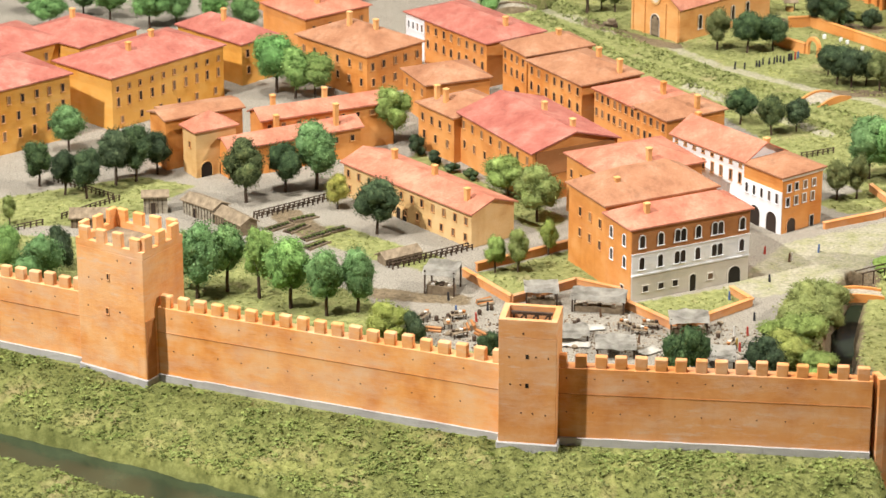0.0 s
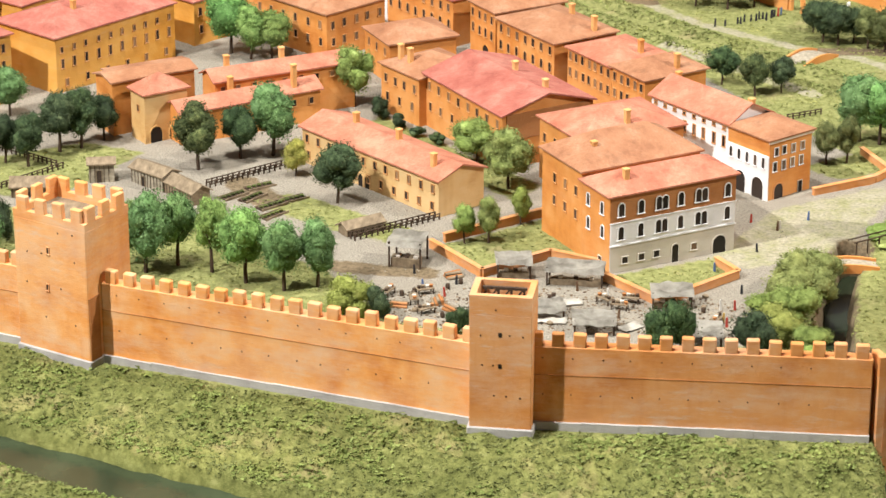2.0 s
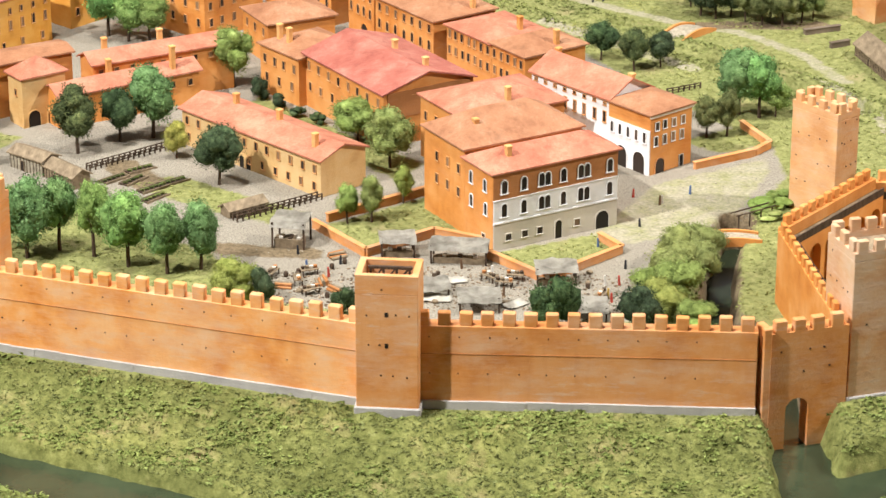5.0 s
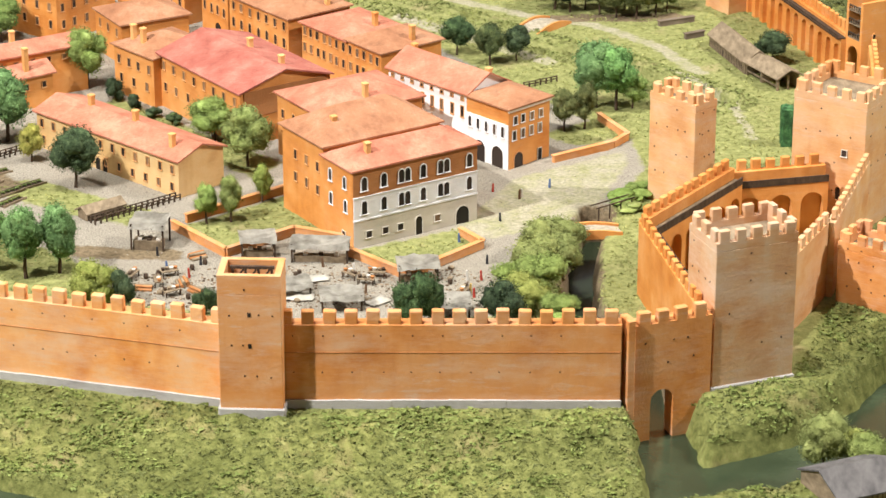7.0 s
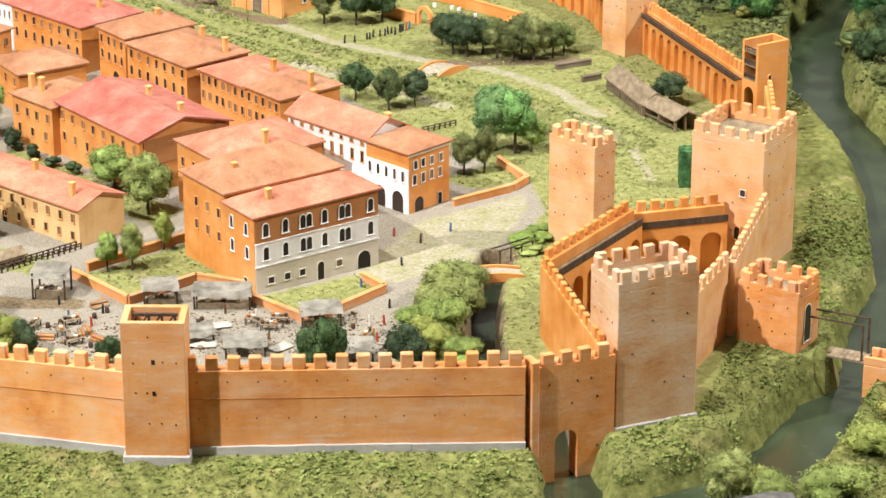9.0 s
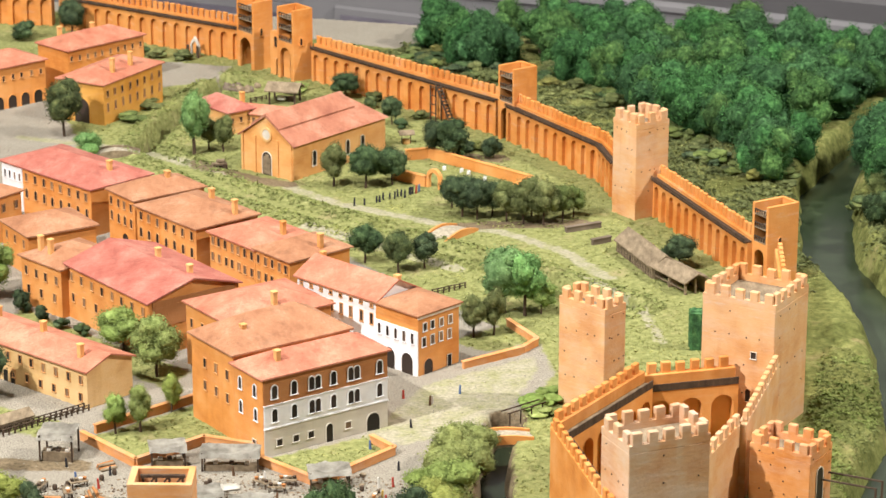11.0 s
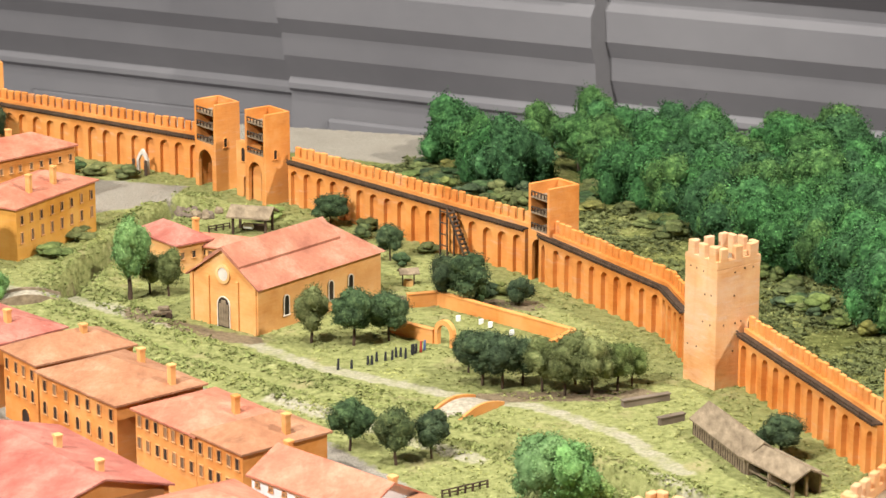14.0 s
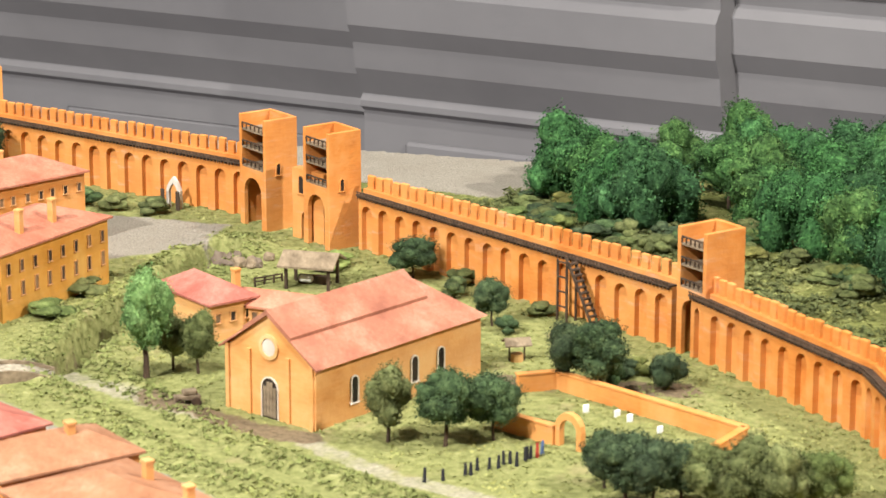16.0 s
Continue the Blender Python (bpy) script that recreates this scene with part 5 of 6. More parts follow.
plant_all("olive", ((0.156, 2.680, 0.041, 0.036), (0.172, 2.669, 0.045, 0.036), (0.192, 2.665, 0.045, 0.036), (0.212, 2.678, 0.038, 0.032), (0.224, 2.690, 0.032, 0.025), (0.182, 2.695, 0.04, 0.03)), "olive yellow-green dense orchard tree", "orchard")
plant_all("dark", ((-0.313, 3.005, 0.060, 0.044),), "large blue-grey tree on the far square", "", False)
plant_all("green", ((-0.279, 2.926, 0.028, 0.034),), "blue-green bush by the canal bridge", "bushes", True)
plant_all("hedge", ((0.263, 1.700, 0.047, 0.040), (0.283, 1.722, 0.030, 0.03), (0.292, 1.69, 0.04, 0.036)), "yellow-green tree on the near moat bank", "bank trees")
plant_all("hedge", ((0.30, 1.70, 0.02, 0.04), (0.34, 1.73, 0.022, 0.05), (0.385, 1.80, 0.022, 0.05), (0.42, 1.86, 0.022, 0.05), (0.45, 1.93, 0.02, 0.05)), "yellow-green mossy bush on the near moat bank", "bushes", True)
plant_all("hedge", ((0.082, 2.045, 0.034, 0.050), (0.072, 2.010, 0.033, 0.050), (0.076, 1.975, 0.032, 0.050), (0.098, 2.082, 0.030, 0.040), (0.062, 1.945, 0.027, 0.044), (0.094, 2.02, 0.030, 0.036), (0.055, 1.985, 0.024, 0.036), (0.088, 1.925, 0.020, 0.036)), "dense olive-green hedge along the channel", "hedges", True)
plant_all("lime", ((0.150, 2.165, 0.010, 0.034), (0.165, 2.185, 0.012, 0.032), (0.158, 2.15, 0.008, 0.03), (0.09, 1.905, 0.014, 0.03)), "low bright green scrub beside the channel", "bushes", True)

plant_all("green", ((-0.649, 2.810, 0.045, 0.04), (-0.701, 2.841, 0.045, 0.04), (-0.735, 2.855, 0.04, 0.035), (-0.622, 2.828, 0.045, 0.035), (-0.795, 2.855, 0.04, 0.04), (-0.58, 2.84, 0.045, 0.04), (-0.54, 2.81, 0.04, 0.036), (-0.76, 2.80, 0.035, 0.04)), "green tree beyond the upper houses", "far trees")

plant_all("dark", ((0.53, 2.66, 0.04, 0.045), (0.56, 2.72, 0.05, 0.05), (0.60, 2.66, 0.05, 0.05), (0.58, 2.60, 0.03, 0.045), (0.63, 2.72, 0.055, 0.055), (0.55, 2.55, 0.025, 0.04), (0.61, 2.55, 0.03, 0.045), (0.57, 2.47, 0.02, 0.035), (0.60, 2.42, 0.025, 0.04)), "dark olive bush across the moat", "far bank bushes", True)
plant_all("olive", ((0.535, 2.60, 0.02, 0.035), (0.58, 2.65, 0.03, 0.04), (0.62, 2.62, 0.03, 0.04), (0.56, 2.42, 0.02, 0.035), (0.545, 2.74, 0.03, 0.04), (0.59, 2.50, 0.02, 0.04)), "olive bush across the moat", "far bank bushes", True)

# forest behind the back wall
rnd = random.Random(5)
EDGE = ((0.096, 3.375), (0.163, 3.292), (0.242, 3.265), (0.310, 3.164), (0.359, 2.99), (0.415, 2.85), (0.50, 2.78), (0.66, 2.72))


def edge_y(x):
    for (ax, ay), (bx, by) in zip(EDGE[:-1], EDGE[1:]):
        if ax <= x <= bx:
            return ay + (by - ay) * (x - ax) / (bx - ax)
    return EDGE[-1][1]


made = 0
while made < 225:
    x, y = rnd.uniform(0.10, 0.66), rnd.uniform(2.74, 3.47)
    if y < edge_y(x) - 0.02 or y > 3.47 - 0.30 * (x - 0.10):
        continue
    if float(to_area(np.array([x]), np.array([y]), MOAT)[0]) < 0.01:
        continue
    made += 1
    s = rnd.uniform(0.74, 1.2)
    plant("forest", x, y, 0.057 * s, 0.052 * rnd.uniform(0.85, 1.2) * s, "dense dark green tree of the model forest", "forest trees", made % 8 > 0)
for i in range(120):
    x = 0.07 + 0.46 * rnd.random()
    y = edge_y(max(x, 0.097)) + rnd.uniform(-0.10, 0.02)
    if y < 3.06 - 1.05 * (x - 0.13) + 0.05:
        continue
    plant("olive" if i % 3 else "dark", x, y, rnd.uniform(0.006, 0.016), rnd.uniform(0.016, 0.038), "low olive undergrowth at the forest edge", "undergrowth", True)

for kind, x, y, h, w in (
    ("lime", -0.063, 3.177, 0.012, 0.03),
    ("lime", -0.056, 3.188, 0.011, 0.025),
    ("dark", 0.126, 2.928, 0.014, 0.026),
    ("olive", 0.136, 2.935, 0.011, 0.022),
    ("dark", 0.153, 2.928, 0.015, 0.024),
    ("olive", 0.113, 2.961, 0.008, 0.02),
    ("olive", 0.082, 3.061, 0.01, 0.022),
    ("dark", 0.058, 3.023, 0.012, 0.02),
    ("olive", -0.243, 3.063, 0.012, 0.04),
    ("olive", -0.227, 3.117, 0.012, 0.04),
):
    plant(kind, x, y, h, w, {"lime": "bright yellow-green shrub on the lawn", "dark": "dark green shrub near the town wall", "olive": "low olive shrub on the grass"}[kind], "shrubs", True)


# ---- small buildings, yards and fences ----
SLATE = material("grey_board_roof", lambda k: k.ramp(k.noise(120, 5, 0.6, (1, 0.3, 1)), (0.3, (0.06, 0.055, 0.055)), (0.7, (0.14, 0.13, 0.125))), 0.8, 0.3)


def low_wall(x0, y0, x1, y1, label, h=0.007, th=0.0035, mat=None):
    L = math.hypot(x1 - x0, y1 - y0)
    w = anchor("garden_wall", x0, y0, math.degrees(math.atan2(y1 - y0, x1 - x0)), label, "wall", "garden walls")
    part("wall", boxes((0, -th / 2, -0.004, L, th / 2, h), bev=0.0005), mat or BRICK, w)
    part("coping", boxes((-0.0004, -th / 2 - 0.0005, h, L + 0.0004, th / 2 + 0.0005, h + 0.0009)), mat or BRICK, w)
    return w


for seg in ((-0.211, 2.120, -0.121, 2.197), (-0.221, 2.107, -0.173, 2.047), (-0.173, 2.047, -0.121, 2.094), (-0.121, 2.094, -0.078, 2.075)):
    low_wall(*seg, "low red-brown brick wall of the palace garden")
for seg in ((-0.075, 2.050, -0.028, 2.001), (-0.028, 2.001, 0.032, 2.066), (0.032, 2.066, 0.014, 2.092)):
    low_wall(*seg, "low orange wall round the palace lawn", 0.0065)
for seg in ((0.095, 2.260, 0.149, 2.297), (0.149, 2.297, 0.163, 2.318), (0.163, 2.318, 0.140, 2.370)):
    low_wall(*seg, "low orange wall of the yard by the square", 0.006)
for seg in ((0.085, 2.905, 0.188, 2.797), (0.188, 2.797, 0.159, 2.752), (0.045, 2.831, 0.079, 2.800), (0.060, 2.898, 0.085, 2.905)):
    low_wall(*seg, "low orange wall of the churchyard", 0.011, 0.004, ORANGE)
arch = anchor("churchyard_arch", 0.079, 2.800, -45, "small orange round arch into the churchyard", "gate")
bm = bmesh.new()
inner, outer = arch_points(0.013, 0.017), arch_points(0.020, 0.021)
prism(bm, [(x + 0.01, 0, z) for x, z in outer] + [(x + 0.01, 0, z) for x, z in inner[::-1]], (0, 0.004, 0))
part("arch", bm, ORANGE, arch)
for x, y in ((0.118, 2.85), (0.125, 2.842), (0.10, 2.86), (0.141, 2.82)):
    g = anchor("gravestone", x, y, 30, "small white stone slab in the churchyard", "gravestone", "gravestones")
    part("slab", boxes((-0.002, -0.0008, -0.001, 0.002, 0.0008, 0.0045), bev=0.0004), WHITE, g)


def fence(x0, y0, x1, y1, label, h=0.006, pitch=0.0055, mat=None):
    L = math.hypot(x1 - x0, y1 - y0)
    f = anchor("fence", x0, y0, math.degrees(math.atan2(y1 - y0, x1 - x0)), label, "fence", "fences")
    n = max(2, int(L / pitch))
    for i in range(n + 1):
        u = L * i / n
        ob = part("post", post_mesh(h), None, f)
        ob.matrix_basis = pose(u, 0, 0, random.uniform(-5, 5), random.uniform(-5, 5), 0)
    for z in (h * 0.45, h * 0.85):
        part("rail", boxes((0, -0.0004, z, L, 0.0004, z + 0.0008)), TIMBER, f)
    return f


POSTS = {}


def post_mesh(h):
    if h not in POSTS:
        POSTS[h] = finish(boxes((-0.0006, -0.0006, -0.002, 0.0006, 0.0006, h), bev=0.0001), TIMBER, "post")
    return POSTS[h]


for seg in ((-0.606, 2.207, -0.564, 2.262), (-0.637, 2.306, -0.571, 2.266), (-0.430, 2.231, -0.360, 2.298), (-0.426, 2.227, -0.356, 2.294), (-0.289, 2.120, -0.224, 2.174), (-0.653, 2.162, -0.620, 2.190), (0.075, 2.455, 0.106, 2.474), (-0.285, 2.116, -0.220, 2.170)):
    fence(*seg, "dark timber rail fence along a garden")


def shed(x, y, angle, lx, ly, h, rise, label, mat=None, roof=None):
    s = anchor("shed", x, y, angle, label, "shed", "sheds")
    part("wall", gable_wall(lx, ly, h, rise, "x"), mat or PLANK, s)
    part("roof", roof_mesh(lx, ly, h, rise, "x", 0.002, 0.0012), roof or PLANK, s)
    window(s, "x", lx * 0.4, -0.001, 0.004, h * 0.7, False, PLANK, name="door")
    for i in range(int(lx / 0.004)):
        part("batten", boxes((0.001 + 0.004 * i, -0.0004, 0, 0.0015 + 0.004 * i, 0.0, h * 0.97)), TIMBER, s)
    return s


shed(-0.533, 2.228, 12, 0.022, 0.016, 0.017, 0.003, "small weathered plank hut on the gravel", DECK)
shed(-0.497, 2.234, -36, 0.040, 0.020, 0.014, 0.004, "long weathered plank barn", DECK)
shed(-0.464, 2.212, -45, 0.044, 0.018, 0.011, 0.005, "low dark plank shed")
shed(-0.592, 2.185, 8, 0.036, 0.022, 0.010, 0.005, "low barn with a grey plank roof")
shed(-0.292, 2.122, 40, 0.036, 0.014, 0.007, 0.004, "low timber trough house with a plank lid")
shed(0.257, 2.580, -73, 0.090, 0.026, 0.012, 0.010, "long dark plank barn below the wall")
ob_ = anchor("barn", 0.284, 2.494, -63, "open-fronted grey plank barn by the wall", "barn", "sheds")
part("wall", boxes((0, 0.022, -0.004, 0.054, 0.024, 0.016), (0, 0.0, -0.004, 0.002, 0.022, 0.013), bev=0.0003), PLANK, ob_)
for u, v in ((0.026, 0.001), (0.053, 0.001), (0.053, 0.012)):
    part("post", boxes((u - 0.001, v - 0.001, -0.004, u + 0.001, v + 0.001, 0.014)), PLANK, ob_)
part("roof", roof_mesh(0.055, 0.024, 0.0135, 0.006, "x", 0.003, 0.0012), PLANK, ob_)
part("partition", boxes((0.026, 0.001, -0.004, 0.0275, 0.022, 0.0135)), PLANK, ob_)
part("rail", boxes((0.003, 0.0, 0.004, 0.053, 0.0008, 0.0052)), PLANK, ob_)
shed(0.262, 1.612, 24, 0.05, 0.05, 0.006, 0.010, "low hut with a grey board roof on the near bank", PLANK, SLATE)
for x, y, a, lx in ((0.212, 2.640, 25, 0.04), (0.235, 2.600, 30, 0.022)):
    low_wall(x, y, x + lx * math.cos(radians(a)), y + lx * math.sin(radians(a)), "broken dark field-stone wall", 0.005, 0.004, EARTH)

lt = anchor("lean_to", -0.093, 3.128, -15, "open timber shelter with a thatched plank roof", "shelter")
for u, v in ((0.002, 0.002), (0.032, 0.002), (0.002, 0.024), (0.032, 0.024)):
    part("post", boxes((u - 0.001, v - 0.001, -0.003, u + 0.001, v + 0.001, 0.017)), TIMBER, lt)
part("roof", roof_mesh(0.034, 0.026, 0.017, 0.006, "x", 0.003), PLANK, lt)
part("manger", boxes((0.006, 0.016, -0.002, 0.028, 0.021, 0.006), bev=0.0005), TIMBER, lt)
# Plain rounded block in place of a model cow.
cow = anchor("trough", -0.077, 3.135, -15, "small white rounded block standing for a cow under the shelter", "trough")
part("body", boxes((-0.005, -0.002, 0.003, 0.005, 0.002, 0.008), bev=0.0015), WHITE, cow)
gd = anchor("pointed_doorway", -0.186, 3.351, -36.7, "pale stone pointed doorway with open leaves", "door")
bm = bmesh.new()
po = [(-0.007, -0.004), (-0.007, 0.014), (-0.004, 0.020), (0, 0.0245), (0.004, 0.020), (0.007, 0.014), (0.007, -0.004)]
pi_ = [(0.0045, -0.004), (0.0045, 0.013), (0.0025, 0.017), (0, 0.0195), (-0.0025, 0.017), (-0.0045, 0.013), (-0.0045, -0.004)]
prism(bm, [(x, 0, z) for x, z in po] + [(x, 0, z) for x, z in pi_], (0, 0.003, 0))
part("surround", bm, GREY_PLASTER, gd)
for sx in (-1, 1):
    part("leaf", boxes((sx * 0.0075 - 0.002, -0.004, -0.003, sx * 0.0075 + 0.002, -0.003, 0.015), bev=0.0004), TIMBER, gd)


well = anchor("well", 0.062, 2.962, 10, "small roofed well on the grass behind the church", "well")
bm = bmesh.new()
bmesh.ops.create_cone(bm, cap_ends=True, segments=10, radius1=0.0042, radius2=0.004, depth=0.006, matrix=Matrix.Translation((0, 0, 0.002)))
part("shaft", bm, SAND_WALL, well)
for sx in (-0.0048, 0.0048):
    part("post", boxes((sx - 0.0005, -0.0005, -0.001, sx + 0.0005, 0.0005, 0.012)), TIMBER, well)
rf = part("roof", roof_mesh(0.015, 0.011, 0.0, 0.003, "x", 0.001, 0.0009), PLANK, well)
rf.location = (-0.0075, -0.0055, 0.0115)
fence(-0.112, 3.135, -0.094, 3.147, "dark timber rail fence beside the shelter")
stone_rnd = random.Random(31)
for i in range(16):
    bm = bmesh.new()
    bmesh.ops.create_icosphere(bm, subdivisions=2, radius=1.0)
    size = stone_rnd.uniform(0.0028, 0.0058)
    for v in bm.verts:
        v.co = v.co * size * (1 + 0.5 * noise.noise(v.co * 1.7 + Vector((i * 5.0, 0, 0))) + 0.2 * noise.noise(v.co * 5))
    x, y = -0.122 + stone_rnd.uniform(-0.02, 0.018), 3.195 + stone_rnd.uniform(-0.016, 0.012)
    rk = new("rock", finish(bm, PLANK if i % 3 == 0 else EARTH, "rock"))
    rk.location = (x, y, 0.0015)
    tagged(rk, "rough red-brown rock heaped below the gate", "rock", "gate rubble")


def bridge_over(x, y, angle, L, w, rise, label, mat):
    b = anchor("bridge", x, y, angle, label, "bridge", "small bridges")
    bm_ = bmesh.new()
    top, low = [], []
    for i in range(11):
        f = i / 10
        u = (f - 0.5) * L
        top.append((u, rise * math.sin(math.pi * f)))
        low.append((u * 0.8, -0.016 + (rise + 0.011) * math.sin(math.pi * f)))
    prism(bm_, [(u, -w / 2, z) for u, z in top] + [(u, -w / 2, z) for u, z in low[::-1]], (0, w, 0))
    part("span", bm_, DECK, b)
    for s_ in (-1, 1):
        bm_ = bmesh.new()
        y0 = s_ * (w / 2 + 0.0012)
        prism(bm_, [(u, y0 - 0.001, -0.004 + 0.45 * z) for u, z in top] + [(u, y0 - 0.001, z + 0.0022) for u, z in top[::-1]], (0, 0.002, 0))
        part("parapet", bm_, mat, b)
    return b


bridge_over(0.098, 2.637, 51, 0.056, 0.024, 0.0055, "small arched brick bridge over the canal", ORANGE)
bridge_over(-0.252, 2.928, 8, 0.056, 0.020, 0.006, "small arched timber bridge over the canal", PLANK)
bridge_over(0.120, 2.100, 8, 0.050, 0.016, 0.003, "small orange bridge over the town channel", ORANGE)

pg = anchor("pergola", 0.128, 2.126, 38, "thin dark timber pergola frame", "pergola")
for i in range(4):
    part("post", boxes((0.012 * i, 0, -0.002, 0.012 * i + 0.0009, 0.0009, 0.010)), TIMBER, pg)
for v in (0.0, 0.008):
    part("beam", boxes((-0.002, v, 0.010, 0.040, v + 0.0009, 0.0109)), TIMBER, pg)
hb = anchor("hedge_block", 0.296, 2.298, 0, "tall clipped dark green hedge block", "hedge")
bm = boxes((0, 0, -0.003, 0.016, 0.014, 0.036), bev=0.002)
bmesh.ops.subdivide_edges(bm, edges=bm.edges, cuts=3, use_grid_fill=True)
for v in bm.verts:
    v.co += Vector((noise.noise(v.co * 400), noise.noise(v.co * 400 + Vector((9, 0, 0))), noise.noise(v.co * 400 + Vector((0, 9, 0))))) * 0.0012
part("leaves", bm, LEAF["forest"], hb)

# ---- market ----


def stall(x, y, angle, lx, ly, h, label, counter=True):
    s = anchor("market_stall", x, y, angle, label, "market stall", "market stalls")
    for u, v in ((0, 0), (lx, 0), (0, ly), (lx, ly)):
        part("post", boxes((u - 0.0007, v - 0.0007, -0.002, u + 0.0007, v + 0.0007, h)), TIMBER, s)
    n, m = 9, 6
    bm_ = bmesh.new()
    grid = []
    sh = Vector((random.uniform(0, 40), random.uniform(0, 40), 0))
    for i in range(n + 1):
        row = []
        for j in range(m + 1):
            u, v = -0.002 + (lx + 0.004) * i / n, -0.0035 + (ly + 0.006) * j / m
            sag = 0.003 * math.sin(math.pi * i / n) * math.sin(math.pi * j / m)
            droop = 0.004 if j == 0 else 0
            z = h + 0.001 - sag - droop + 0.0022 * noise.noise(Vector((u, v, 0)) * 130 + sh)
            row.append(bm_.verts.new((u, v, z)))
        grid.append(row)
    for i in range(n):
        for j in range(m):
            bm_.faces.new((grid[i][j], grid[i + 1][j], grid[i + 1][j + 1], grid[i][j + 1]))
    geom = bmesh.ops.solidify(bm_, geom=bm_.faces[:], thickness=0.0005)
    part("awning", bm_, CLOTH, s, "crumpled off-white cloth awning", True)
    if counter:
        part("counter", boxes((0.001, 0.001, -0.001, lx - 0.001, ly * 0.45, h * 0.36), bev=0.0004), PLANK, s)
        for i in range(3):
            u = lx * (0.2 + 0.28 * i)
            part("crate", boxes((u, 0.0015, h * 0.36, u + 0.0035, ly * 0.35, h * 0.36 + 0.002), bev=0.0003), TIMBER if i % 2 else GREY_PLASTER, s)
    return s


stall(-0.250, 2.062, -8, 0.026, 0.024, 0.022, "plank market booth with a torn cloth roof")
stall(-0.160, 2.044, 8, 0.026, 0.016, 0.016, "market stall with a white cloth awning")
stall(-0.120, 2.036, -4, 0.044, 0.016, 0.0155, "long market stall with a white cloth awning")
stall(-0.034, 1.994, 6, 0.030, 0.016, 0.0145, "market stall with an off-white awning near the lawn")
stall(-0.092, 1.936, 6, 0.030, 0.018, 0.013, "low market stall under a sagging white cloth", False)
stall(-0.008, 1.922, 4, 0.028, 0.018, 0.013, "low market stall under a white cloth by the wall", False)
stall(-0.128, 1.965, 12, 0.026, 0.016, 0.009, "ground cloth raised on short sticks", False)
for i, (x, y, w) in enumerate(((-0.115, 1.965, 0.03), (-0.10, 2.0, 0.02), (-0.15, 1.985, 0.022), (-0.05, 1.955, 0.02), (-0.085, 1.975, 0.024))):
    bm = bmesh.new()
    bmesh.ops.create_grid(bm, x_segments=8, y_segments=6, size=0.5)
    for v in bm.verts:
        v.co = Vector((v.co.x * w * (1 + 0.2 * noise.noise(v.co * 5)), v.co.y * w * 0.6, 0.0016 + 0.0016 * noise.noise(v.co * 4 + Vector((i * 7, 0, 0)))))
    bmesh.ops.solidify(bm, geom=bm.faces[:], thickness=0.0006)
    c = anchor("ground_cloth", x, y, 15 * i, "rumpled white cloth spread on the gravel", "cloth", "market cloths")
    part("cloth", bm, CLOTH, c, smooth=True)


def heap(x, y, angle, kind):
    """Low table with baskets and sacks, or a pile of logs."""
    if kind == "table":
        t = anchor("market_table", x, y, angle, "small plank table heaped with baskets", "table", "market tables")
        part("tabletop", boxes((-0.007, -0.0035, 0.0045, 0.007, 0.0035, 0.0053)), PLANK, t)
        for u, v in ((-0.006, -0.003), (0.006, -0.003), (-0.006, 0.003), (0.006, 0.003)):
            part("leg", boxes((u - 0.0004, v - 0.0004, -0.001, u + 0.0004, v + 0.0004, 0.0045)), TIMBER, t)
        for i in range(4):
            bm_ = bmesh.new()
            bmesh.ops.create_cone(bm_, cap_ends=True, segments=8, radius1=0.0012, radius2=0.0017, depth=0.0022, matrix=Matrix.Translation((-0.005 + 0.0034 * i, random.uniform(-0.001, 0.001), 0.0064)))
            part("basket", bm_, (TIMBER, PLANK, GREY_PLASTER, UMBER)[i], t)
    else:
        t = anchor("log_pile", x, y, angle, "pile of brown timber logs and planks", "log pile", "market goods")
        for i in range(6):
            bm_ = bmesh.new()
            bmesh.ops.create_cone(bm_, cap_ends=True, segments=7, radius1=0.0014, radius2=0.0012, depth=0.014, matrix=Matrix.Translation((0, -0.0036 + 0.0026 * (i % 4) + 0.0013 * (i // 4), 0.0011 + 0.0023 * (i // 4))) @ pose(0, 0, 0, 0, 90, random.uniform(-6, 6)))
            part("log", bm_, PLANK if i % 2 else UMBER, t)
    return t


